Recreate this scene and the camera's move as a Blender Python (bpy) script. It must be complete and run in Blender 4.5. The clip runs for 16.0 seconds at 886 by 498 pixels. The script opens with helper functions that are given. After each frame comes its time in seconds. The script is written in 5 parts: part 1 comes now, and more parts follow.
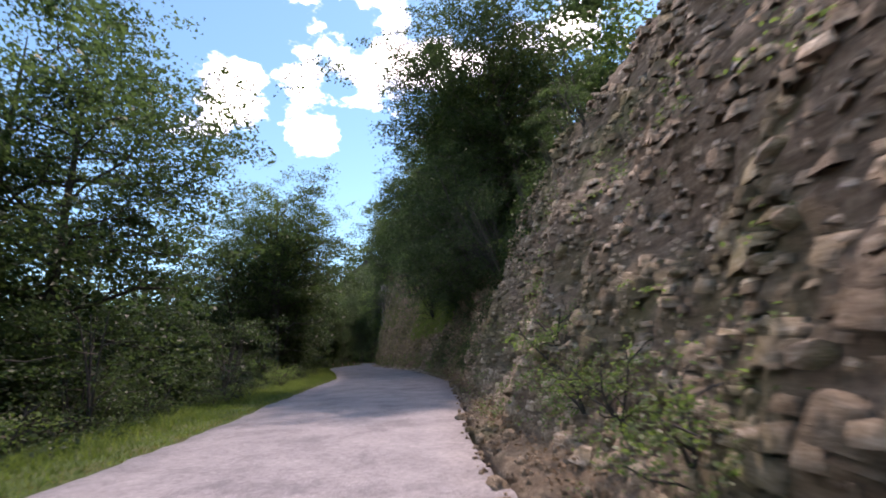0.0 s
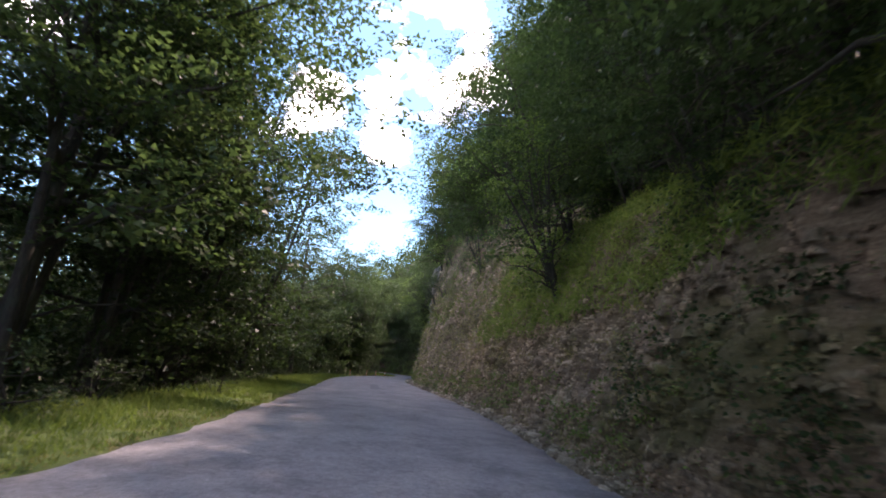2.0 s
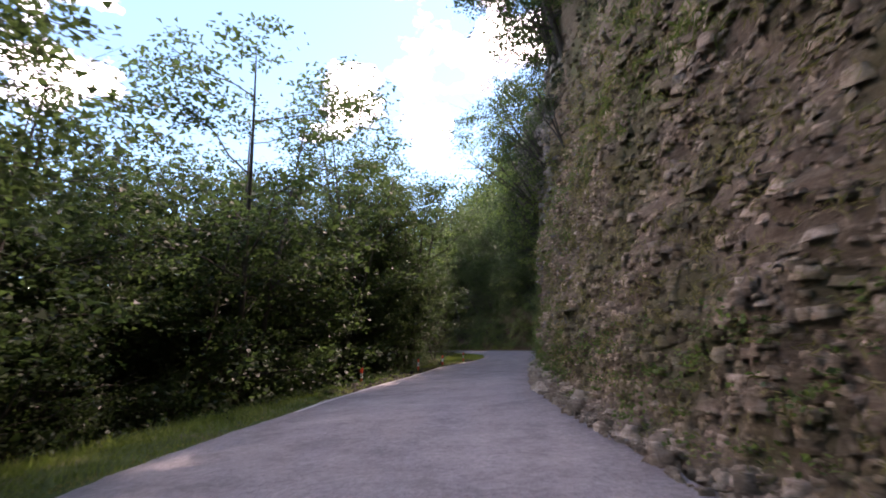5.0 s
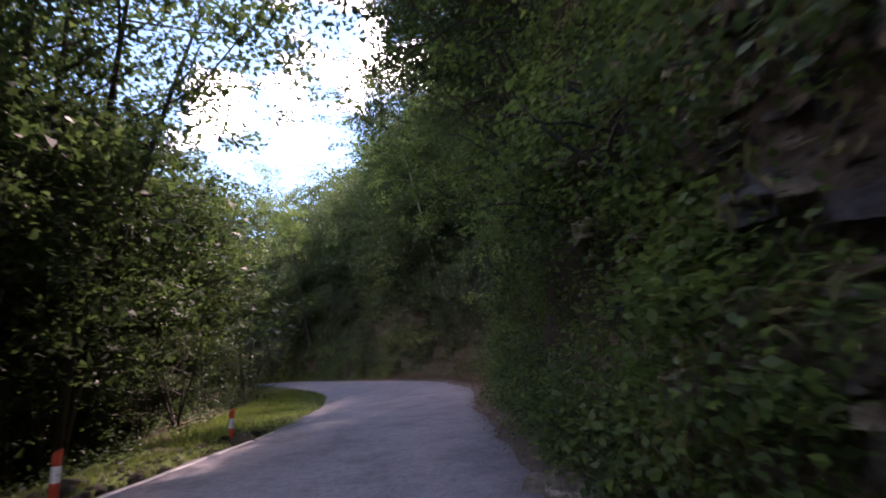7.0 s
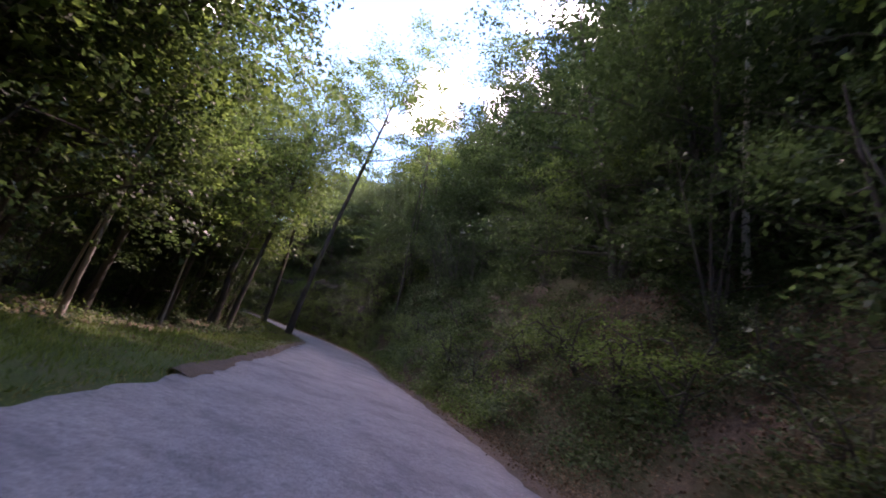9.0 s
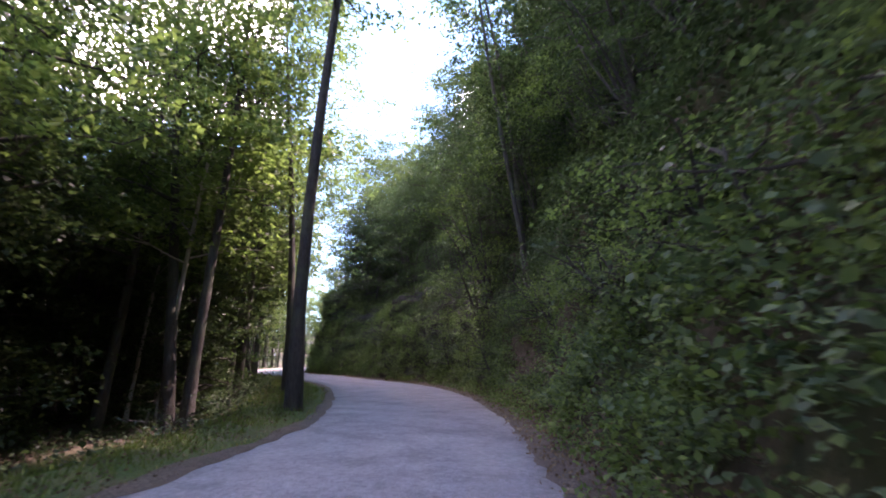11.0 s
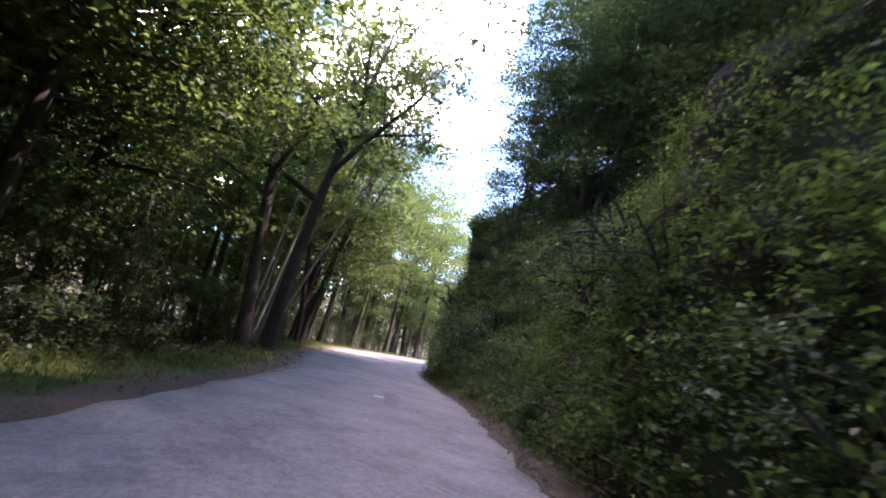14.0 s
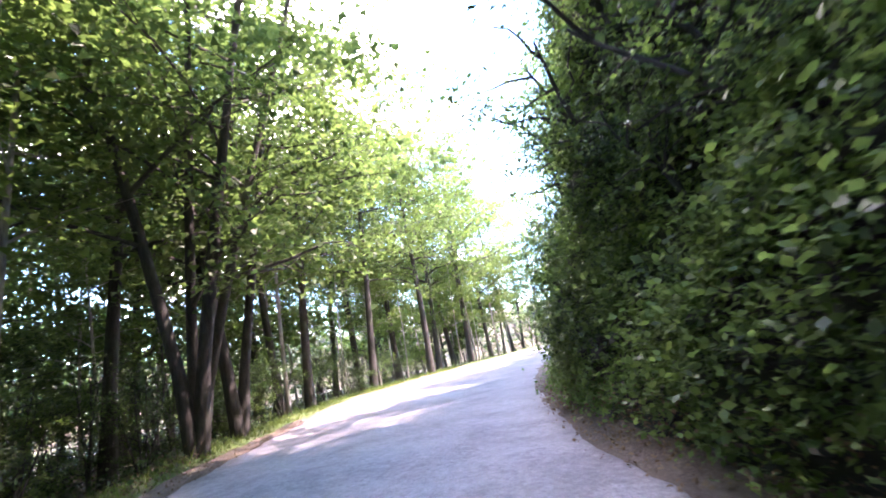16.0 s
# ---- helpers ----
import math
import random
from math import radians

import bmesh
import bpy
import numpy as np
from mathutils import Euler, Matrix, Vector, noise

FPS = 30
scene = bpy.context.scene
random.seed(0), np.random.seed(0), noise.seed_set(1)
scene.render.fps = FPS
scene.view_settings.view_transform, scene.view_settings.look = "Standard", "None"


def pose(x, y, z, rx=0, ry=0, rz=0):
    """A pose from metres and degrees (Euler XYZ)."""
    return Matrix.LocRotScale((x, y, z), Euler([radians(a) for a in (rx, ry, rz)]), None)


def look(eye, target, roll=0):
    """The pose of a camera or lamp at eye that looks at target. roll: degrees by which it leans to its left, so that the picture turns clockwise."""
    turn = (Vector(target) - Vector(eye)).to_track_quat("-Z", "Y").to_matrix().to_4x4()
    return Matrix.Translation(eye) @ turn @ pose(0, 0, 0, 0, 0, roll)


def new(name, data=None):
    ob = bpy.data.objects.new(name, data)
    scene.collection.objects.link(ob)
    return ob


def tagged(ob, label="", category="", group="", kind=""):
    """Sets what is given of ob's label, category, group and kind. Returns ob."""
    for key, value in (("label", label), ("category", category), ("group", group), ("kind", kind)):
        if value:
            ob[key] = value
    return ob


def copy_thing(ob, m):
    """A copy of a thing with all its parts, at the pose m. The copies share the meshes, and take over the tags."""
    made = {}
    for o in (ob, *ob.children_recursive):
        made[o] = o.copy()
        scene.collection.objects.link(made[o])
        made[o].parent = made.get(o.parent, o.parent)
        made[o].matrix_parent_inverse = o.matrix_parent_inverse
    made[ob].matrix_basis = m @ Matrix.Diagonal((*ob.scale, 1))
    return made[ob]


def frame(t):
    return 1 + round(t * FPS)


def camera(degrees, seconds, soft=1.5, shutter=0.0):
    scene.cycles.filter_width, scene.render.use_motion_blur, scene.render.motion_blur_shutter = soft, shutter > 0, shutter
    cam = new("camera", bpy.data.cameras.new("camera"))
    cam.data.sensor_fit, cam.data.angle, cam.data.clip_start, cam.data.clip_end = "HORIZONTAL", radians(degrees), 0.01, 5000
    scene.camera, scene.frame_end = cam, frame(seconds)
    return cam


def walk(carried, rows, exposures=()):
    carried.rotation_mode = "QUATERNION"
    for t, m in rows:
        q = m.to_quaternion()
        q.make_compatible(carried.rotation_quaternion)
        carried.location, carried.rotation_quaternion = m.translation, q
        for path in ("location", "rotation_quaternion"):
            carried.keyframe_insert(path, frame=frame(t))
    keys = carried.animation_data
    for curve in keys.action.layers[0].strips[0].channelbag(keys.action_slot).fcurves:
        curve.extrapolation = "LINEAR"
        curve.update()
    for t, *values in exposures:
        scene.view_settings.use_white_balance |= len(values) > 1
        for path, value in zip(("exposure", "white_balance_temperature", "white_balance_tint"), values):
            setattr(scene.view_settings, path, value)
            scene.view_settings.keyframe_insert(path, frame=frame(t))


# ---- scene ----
cam = camera(84.7, 16.0, soft=1.8, shutter=0.1)

# seconds, x, y, z, heading to the left of +y, tilt up, lean to the left
PATH = [
    (0.0, 0.59, -0.24, 1.28, -0.6, 12.3, -2.4),
    (0.5, -0.07, 6.69, 1.29, 0.8, 13.7, 4.8),
    (1.0, -0.67, 13.84, 1.32, 2.9, 14.2, 3.5),
    (1.5, -1.43, 20.65, 1.34, 4.4, 14.6, 4.4),
    (2.0, -2.12, 27.23, 1.29, 6.5, 14.2, 5.6),
    (2.5, -3.08, 33.49, 1.29, 8.4, 14.0, 5.8),
    (3.0, -4.30, 39.86, 1.31, 10.0, 13.5, 5.1),
    (3.5, -5.56, 45.85, 1.28, 11.4, 12.8, 3.3),
    (4.0, -6.84, 51.92, 1.26, 12.5, 11.7, 4.4),
    (4.2, -7.32, 54.27, 1.31, 13.0, 11.5, 4.2),
    (4.7, -8.46, 60.24, 1.39, 13.9, 11.1, 0.4),
    (5.2, -9.53, 66.28, 1.38, 14.1, 10.9, -7.1),
    (5.8, -10.67, 73.45, 1.33, 12.1, 10.9, -15.2),
    (6.3, -11.46, 79.24, 1.29, 7.6, 11.1, -16.8),
    (6.5, -11.74, 81.50, 1.28, 4.9, 11.2, -15.6),
    (7.0, -12.10, 87.09, 1.32, -1.2, 12.2, -6.0),
    (7.5, -12.20, 92.57, 1.33, -2.0, 14.2, 7.1),
    (8.0, -12.62, 98.23, 1.30, 4.9, 13.8, 17.2),
    (8.5, -13.46, 103.81, 1.30, 10.6, 13.4, 19.6),
    (8.7, -13.88, 106.07, 1.28, 13.4, 13.2, 20.0),
    (9.2, -15.04, 111.40, 1.26, 19.9, 12.9, 16.6),
    (9.7, -16.43, 116.34, 1.27, 25.4, 12.7, 8.8),
    (10.3, -18.59, 122.06, 1.29, 29.6, 12.7, 0.1),
    (10.8, -20.95, 126.89, 1.29, 30.0, 13.0, -1.1),
    (11.0, -22.05, 128.86, 1.29, 29.3, 13.1, 0.5),
    (11.5, -24.66, 133.76, 1.31, 29.1, 12.8, 5.8),
    (12.0, -27.44, 138.46, 1.31, 30.3, 12.4, 11.3),
    (12.5, -30.22, 142.54, 1.37, 34.0, 12.3, 14.5),
    (13.0, -33.43, 146.38, 1.30, 39.6, 12.0, 16.7),
    (13.5, -36.69, 149.76, 1.27, 46.0, 11.9, 18.5),
    (14.0, -40.46, 153.05, 1.25, 53.7, 11.9, 12.6),
    (14.5, -44.24, 155.82, 1.33, 58.2, 12.9, 4.9),
    (15.0, -48.06, 158.45, 1.29, 58.9, 12.9, -0.1),
    (15.5, -51.61, 160.61, 1.28, 57.8, 12.1, -3.8),
    (16.0, -55.21, 162.84, 1.22, 54.4, 11.9, -10.5),
]
walk(cam, [(t, pose(x, y, z, 90 + tilt, 0, yaw) @ pose(0, 0, 0, 0, 0, lean)) for t, x, y, z, yaw, tilt, lean in PATH],
     exposures=[(0.0, 0.8, 7300, 34), (0.5, 0.6, 7400, 36), (1.0, 0.5, 6900, 32), (1.5, 0.7, 7000, 33), (2.0, 1.5, 7500, 36), (3.0, 1.6, 7700, 37), (4.0, 1.55, 7800, 38), (6.3, 1.9, 7700, 50), (6.6, 1.9, 7700, 50),
                (7.0, 1.8, 7400, 52), (7.5, 1.85, 7400, 53), (8.0, 2.2, 7400, 54), (8.5, 2.0, 7400, 56), (11.0, 2.9, 7000, 54), (11.5, 2.85, 7000, 52), (12.0, 3.3, 7100, 52), (12.5, 3.8, 7200, 52),
                (13.0, 3.3, 7100, 52), (13.5, 2.7, 7100, 53), (14.5, 3.1, 6800, 47), (15.0, 2.6, 6700, 40), (15.5, 2.8, 6800, 42), (16.0, 4.05, 6700, 46)])

# ---- light ----
SUN_AZ, SUN_EL = radians(31), radians(61)      # clockwise from +y, above the horizon
world = bpy.data.worlds.new("sky")
scene.world = world
world.use_nodes = True
wn, wl = world.node_tree.nodes, world.node_tree.links
wn.clear()
sky = wn.new("ShaderNodeTexSky")
sky.sky_type, sky.sun_disc, sky.sun_elevation, sky.sun_rotation = "NISHITA", False, SUN_EL, SUN_AZ
sky.altitude, sky.air_density, sky.dust_density, sky.ozone_density = 300, 1.0, 0.2, 0.6
w_co = wn.new("ShaderNodeTexCoord")
w_map = wn.new("ShaderNodeMapping")
w_map.inputs["Scale"].default_value = (1, 1, 1.7)
w_map.inputs["Location"].default_value = (3.1, 1.7, 0.4)
w_noise = wn.new("ShaderNodeTexNoise")
w_noise.inputs["Scale"].default_value, w_noise.inputs["Detail"].default_value, w_noise.inputs["Roughness"].default_value = 4.0, 10, 0.6
# the large cumulus ahead of the road: nearness to its direction, broken up by the noise
w_dot = wn.new("ShaderNodeVectorMath")
w_dot.operation = "DOT_PRODUCT"
CLOUD = Vector((-math.sin(radians(12)) * math.cos(radians(34)), math.cos(radians(12)) * math.cos(radians(34)), math.sin(radians(34))))
w_dot.inputs[1].default_value = CLOUD
w_near = wn.new("ShaderNodeMapRange")
w_near.inputs["From Min"].default_value, w_near.inputs["From Max"].default_value = 0.972, 0.995
w_near.inputs["To Min"].default_value, w_near.inputs["To Max"].default_value = 0.0, 0.25
w_dot2 = wn.new("ShaderNodeVectorMath")
w_dot2.operation = "DOT_PRODUCT"
w_dot2.inputs[1].default_value = (-math.sin(radians(64)) * math.cos(radians(40)), math.cos(radians(64)) * math.cos(radians(40)), math.sin(radians(40)))
w_near2 = wn.new("ShaderNodeMapRange")
w_near2.inputs["From Min"].default_value, w_near2.inputs["From Max"].default_value = 0.925, 0.99
w_near2.inputs["To Min"].default_value, w_near2.inputs["To Max"].default_value = 0.0, 0.24
w_dot3 = wn.new("ShaderNodeVectorMath")
w_dot3.operation = "DOT_PRODUCT"
w_dot3.inputs[1].default_value = (-math.sin(radians(34)) * math.cos(radians(30)), math.cos(radians(34)) * math.cos(radians(30)), math.sin(radians(30)))
w_near3 = wn.new("ShaderNodeMapRange")
w_near3.inputs["From Min"].default_value, w_near3.inputs["From Max"].default_value = 0.86, 0.97
w_near3.inputs["To Min"].default_value, w_near3.inputs["To Max"].default_value = 0.0, -0.16
w_dot4 = wn.new("ShaderNodeVectorMath")
w_dot4.operation = "DOT_PRODUCT"
w_dot4.inputs[1].default_value = (-math.sin(radians(27.8)) * math.cos(radians(27.5)), math.cos(radians(27.8)) * math.cos(radians(27.5)), math.sin(radians(27.5)))
w_near4 = wn.new("ShaderNodeMapRange")
w_near4.inputs["From Min"].default_value, w_near4.inputs["From Max"].default_value = 0.9915, 0.9992
w_near4.inputs["To Min"].default_value, w_near4.inputs["To Max"].default_value = 0.0, 0.27
w_add4 = wn.new("ShaderNodeMath")
w_add4.operation = "ADD"
w_add3 = wn.new("ShaderNodeMath")
w_add3.operation = "ADD"
w_add2 = wn.new("ShaderNodeMath")
w_add2.operation = "ADD"
w_add = wn.new("ShaderNodeMath")
w_add.operation = "ADD"
w_ramp = wn.new("ShaderNodeMapRange")
w_ramp.interpolation_type = "SMOOTHSTEP"
w_ramp.inputs["From Min"].default_value, w_ramp.inputs["From Max"].default_value = 0.565, 0.66
w_mix = wn.new("ShaderNodeMix")
w_mix.data_type = "RGBA"
w_mix.inputs["B"].default_value = (26.0, 26.4, 27.2, 1)
w_bg = wn.new("ShaderNodeBackground")
w_bg.inputs["Strength"].default_value = 0.15
w_out = wn.new("ShaderNodeOutputWorld")
wl.new(w_co.outputs["Generated"], w_map.inputs["Vector"])
wl.new(w_map.outputs["Vector"], w_noise.inputs["Vector"])
wl.new(w_co.outputs["Generated"], w_dot.inputs[0])
wl.new(w_dot.outputs["Value"], w_near.inputs["Value"])
wl.new(w_noise.outputs["Fac"], w_add.inputs[0])
wl.new(w_near.outputs["Result"], w_add.inputs[1])
wl.new(w_co.outputs["Generated"], w_dot2.inputs[0])
wl.new(w_dot2.outputs["Value"], w_near2.inputs["Value"])
wl.new(w_add.outputs["Value"], w_add2.inputs[0])
wl.new(w_near2.outputs["Result"], w_add2.inputs[1])
wl.new(w_co.outputs["Generated"], w_dot3.inputs[0])
wl.new(w_dot3.outputs["Value"], w_near3.inputs["Value"])
wl.new(w_add2.outputs["Value"], w_add3.inputs[0])
wl.new(w_near3.outputs["Result"], w_add3.inputs[1])
wl.new(w_co.outputs["Generated"], w_dot4.inputs[0])
wl.new(w_dot4.outputs["Value"], w_near4.inputs["Value"])
wl.new(w_add3.outputs["Value"], w_add4.inputs[0])
wl.new(w_near4.outputs["Result"], w_add4.inputs[1])
wl.new(w_add4.outputs["Value"], w_ramp.inputs["Value"])
wl.new(w_ramp.outputs["Result"], w_mix.inputs["Factor"])
w_hue = wn.new("ShaderNodeMix")
w_hue.data_type, w_hue.blend_type = "RGBA", "MULTIPLY"
w_hue.inputs["Factor"].default_value, w_hue.inputs["B"].default_value = 1.0, (0.70, 1.10, 1.14, 1)
wl.new(sky.outputs["Color"], w_hue.inputs["A"])
wl.new(w_hue.outputs["Result"], w_mix.inputs["A"])
wl.new(w_mix.outputs["Result"], w_bg.inputs["Color"])
wl.new(w_bg.outputs["Background"], w_out.inputs["Surface"])

sun = new("sun", bpy.data.lights.new("sun", "SUN"))
sun.data.energy, sun.data.angle, sun.data.color = 2.8, radians(0.9), (1.0, 0.95, 0.88)
sun.matrix_world = look((0, 0, 60), (-math.sin(SUN_AZ) * math.cos(SUN_EL), -math.cos(SUN_AZ) * math.cos(SUN_EL), 60 - math.sin(SUN_EL)))


# ---- materials ----
def material(name, rough=0.8):
    m = bpy.data.materials.new(name)
    m.use_nodes = True
    nt = m.node_tree
    bsdf = nt.nodes["Principled BSDF"]
    bsdf.inputs["Roughness"].default_value = rough
    bsdf.inputs["Specular IOR Level"].default_value = 0.3
    return m, nt, bsdf


def noise_node(nt, scale, detail=5, rough=0.6, stretch=(1, 1, 1), coords="Object"):
    co, mp, n = (nt.nodes.new(k) for k in ("ShaderNodeTexCoord", "ShaderNodeMapping", "ShaderNodeTexNoise"))
    mp.inputs["Scale"].default_value = stretch
    n.inputs["Scale"].default_value, n.inputs["Detail"].default_value, n.inputs["Roughness"].default_value = scale, detail, rough
    nt.links.new(co.outputs[coords], mp.inputs["Vector"])
    nt.links.new(mp.outputs["Vector"], n.inputs["Vector"])
    return n.outputs["Fac"]


def ramp(nt, value, stops):
    r = nt.nodes.new("ShaderNodeValToRGB")
    el = r.color_ramp.elements
    while len(el) < len(stops):
        el.new(0.5)
    for e, (p, c) in zip(el, stops):
        e.position, e.color = p, (*c, 1)
    nt.links.new(value, r.inputs["Fac"])
    return r.outputs["Color"]


def mix(nt, fac, a, b, mode="MIX"):
    m = nt.nodes.new("ShaderNodeMix")
    m.data_type, m.blend_type = "RGBA", mode
    for key, v in (("Factor", fac), ("A", a), ("B", b)):
        if isinstance(v, (int, float)):
            m.inputs[key].default_value = v
        elif isinstance(v, tuple):
            m.inputs[key].default_value = (*v, 1)
        else:
            nt.links.new(v, m.inputs[key])
    return m.outputs["Result"]


def bump(nt, bsdf, height, strength, distance):
    b = nt.nodes.new("ShaderNodeBump")
    b.inputs["Strength"].default_value, b.inputs["Distance"].default_value = strength, distance
    nt.links.new(height, b.inputs["Height"])
    nt.links.new(b.outputs["Normal"], bsdf.inputs["Normal"])


def leaf_material(name, dark, mid, light, gloss=0.45, through_share=0.56):
    """Leaves: colour varies leaf by leaf; light comes through them."""
    m, nt, bsdf = material(name, gloss)
    geo = nt.nodes.new("ShaderNodeNewGeometry")
    obj = nt.nodes.new("ShaderNodeObjectInfo")
    col = ramp(nt, geo.outputs["Random Per Island"], [(0.0, dark), (0.5, mid), (1.0, light)])
    patch = noise_node(nt, 0.7, 3)
    col = mix(nt, ramp(nt, patch, [(0.35, (0, 0, 0)), (0.7, (0.55, 0.55, 0.55))]), col, light)
    hue = nt.nodes.new("ShaderNodeHueSaturation")
    jitter = nt.nodes.new("ShaderNodeMapRange")
    jitter.inputs["To Min"].default_value, jitter.inputs["To Max"].default_value = 0.75, 1.2
    nt.links.new(obj.outputs["Random"], jitter.inputs["Value"])
    nt.links.new(jitter.outputs["Result"], hue.inputs["Value"])
    nt.links.new(col, hue.inputs["Color"])
    nt.links.new(hue.outputs["Color"], bsdf.inputs["Base Color"])
    tr = nt.nodes.new("ShaderNodeBsdfTranslucent")
    warm = mix(nt, 1.0, hue.outputs["Color"], (1.28, 1.42, 0.95), "MULTIPLY")
    nt.links.new(warm, tr.inputs["Color"])
    ms = nt.nodes.new("ShaderNodeMixShader")
    ms.inputs["Fac"].default_value = through_share
    nt.links.new(bsdf.outputs["BSDF"], ms.inputs[1])
    nt.links.new(tr.outputs["BSDF"], ms.inputs[2])
    nt.links.new(ms.outputs["Shader"], nt.nodes["Material Output"].inputs["Surface"])
    return m


LEAF_BEECH = leaf_material("beech_leaves", (0.026, 0.046, 0.019), (0.042, 0.070, 0.029), (0.074, 0.110, 0.045))
# also serves as a darker copy that puts shade into the leaf colour
LEAF_DARK = leaf_material("alder_and_shaded_leaves", (0.020, 0.036, 0.016), (0.032, 0.055, 0.023), (0.054, 0.086, 0.034))
# also a lighter copy that puts light into the colour of lit growth
LEAF_FRESH = leaf_material("hazel_and_lit_leaves", (0.050, 0.084, 0.026), (0.088, 0.134, 0.042), (0.142, 0.200, 0.062))
# lighter copy of LEAF_BEECH: light on the crowns is put into its colour
LEAF_MID = leaf_material("lit_beech_leaves", (0.042, 0.070, 0.025), (0.070, 0.110, 0.038), (0.116, 0.166, 0.056))
LEAF_IVY = leaf_material("ivy_leaves", (0.028, 0.050, 0.022), (0.046, 0.078, 0.034), (0.090, 0.132, 0.054), gloss=0.55, through_share=0.35)
LEAF_GRASS = leaf_material("grass_blades", (0.060, 0.100, 0.022), (0.100, 0.148, 0.034), (0.165, 0.200, 0.064), gloss=0.5)
LEAF_DRY = leaf_material("dry_leaves", (0.075, 0.045, 0.025), (0.150, 0.090, 0.050), (0.240, 0.165, 0.100), gloss=0.8, through_share=0.1)
LEAF_STRAW = leaf_material("dry_grass", (0.120, 0.120, 0.035), (0.190, 0.180, 0.060), (0.270, 0.240, 0.100), gloss=0.7, through_share=0.25)


def bark_material(name, dark, light, pale):
    m, nt, bsdf = material(name, 0.9)
    g = noise_node(nt, 7, 8, 0.7, (3, 3, 0.6))
    big = noise_node(nt, 0.9, 4)
    col = ramp(nt, g, [(0.3, dark), (0.7, light)])
    col = mix(nt, ramp(nt, big, [(0.5, (0, 0, 0)), (0.68, (0.8, 0.8, 0.8))]), col, pale)
    nt.links.new(col, bsdf.inputs["Base Color"])
    bump(nt, bsdf, g, 0.8, 0.03)
    return m


BARK = bark_material("dark_bark", (0.028, 0.025, 0.021), (0.078, 0.070, 0.060), (0.070, 0.082, 0.048))
BARK_PALE = bark_material("pale_bark", (0.150, 0.135, 0.110), (0.420, 0.390, 0.340), (0.260, 0.260, 0.190))


def asphalt_material():
    m, nt, bsdf = material("worn_asphalt", 0.82)
    speck = noise_node(nt, 13, 4, 0.8)
    fine = noise_node(nt, 55, 6, 0.75)
    mid = noise_node(nt, 2.3, 6, 0.65)
    big = noise_node(nt, 0.22, 4, 0.6)
    col = ramp(nt, fine, [(0.28, (0.115, 0.105, 0.109)), (0.5, (0.250, 0.232, 0.236)), (0.72, (0.400, 0.376, 0.378))])
    col = mix(nt, ramp(nt, mid, [(0.42, (0, 0, 0)), (0.75, (0.45, 0.45, 0.45))]), col, (0.185, 0.171, 0.176))
    col = mix(nt, ramp(nt, big, [(0.45, (0, 0, 0)), (0.62, (0.5, 0.5, 0.5))]), col, (0.320, 0.296, 0.294))
    col = mix(nt, 0.75, col, ramp(nt, speck, [(0.3, (0.55, 0.55, 0.56)), (0.5, (1, 1, 1)), (0.7, (1.4, 1.38, 1.38))]), "MULTIPLY")
    lane = noise_node(nt, 0.9, 5, 0.7)
    col = mix(nt, 0.8, col, ramp(nt, lane, [(0.36, (0.66, 0.66, 0.68)), (0.52, (1, 1, 1)), (0.68, (1.18, 1.17, 1.16))]), "MULTIPLY")
    nt.links.new(col, bsdf.inputs["Base Color"])
    bump(nt, bsdf, fine, 0.7, 0.008)
    return m


ASPHALT = asphalt_material()


def repair_material():
    m, nt, bsdf = material("dark_repair_asphalt", 0.75)
    fine = noise_node(nt, 70, 6, 0.75)
    mid = noise_node(nt, 3, 4)
    col = ramp(nt, fine, [(0.3, (0.090, 0.086, 0.093)), (0.7, (0.225, 0.214, 0.223))])
    col = mix(nt, ramp(nt, mid, [(0.45, (0, 0, 0)), (0.7, (0.6, 0.6, 0.6))]), col, (0.230, 0.218, 0.218))
    nt.links.new(col, bsdf.inputs["Base Color"])
    bump(nt, bsdf, fine, 0.5, 0.006)
    return m


REPAIR = repair_material()


def soil_material():
    """Forest floor: brown humus, leaf litter and moss."""
    m, nt, bsdf = material("forest_soil", 0.95)
    fine = noise_node(nt, 14, 8, 0.7)
    big = noise_node(nt, 0.5, 5)
    col = ramp(nt, fine, [(0.3, (0.030, 0.022, 0.014)), (0.55, (0.085, 0.060, 0.040)), (0.75, (0.165, 0.120, 0.080))])
    col = mix(nt, ramp(nt, big, [(0.42, (0, 0, 0)), (0.62, (0.75, 0.75, 0.75))]), col, (0.050, 0.072, 0.022))
    nt.links.new(col, bsdf.inputs["Base Color"])
    bump(nt, bsdf, fine, 1.0, 0.06)
    return m


SOIL = soil_material()


def turf_material():
    m, nt, bsdf = material("verge_turf", 0.95)
    fine = noise_node(nt, 22, 8, 0.7)
    big = noise_node(nt, 0.8, 5)
    col = ramp(nt, fine, [(0.3, (0.035, 0.060, 0.014)), (0.7, (0.100, 0.150, 0.035))])
    col = mix(nt, ramp(nt, big, [(0.5, (0, 0, 0)), (0.7, (0.7, 0.7, 0.7))]), col, (0.150, 0.115, 0.070))
    nt.links.new(col, bsdf.inputs["Base Color"])
    bump(nt, bsdf, fine, 1.0, 0.05)
    return m


TURF = turf_material()


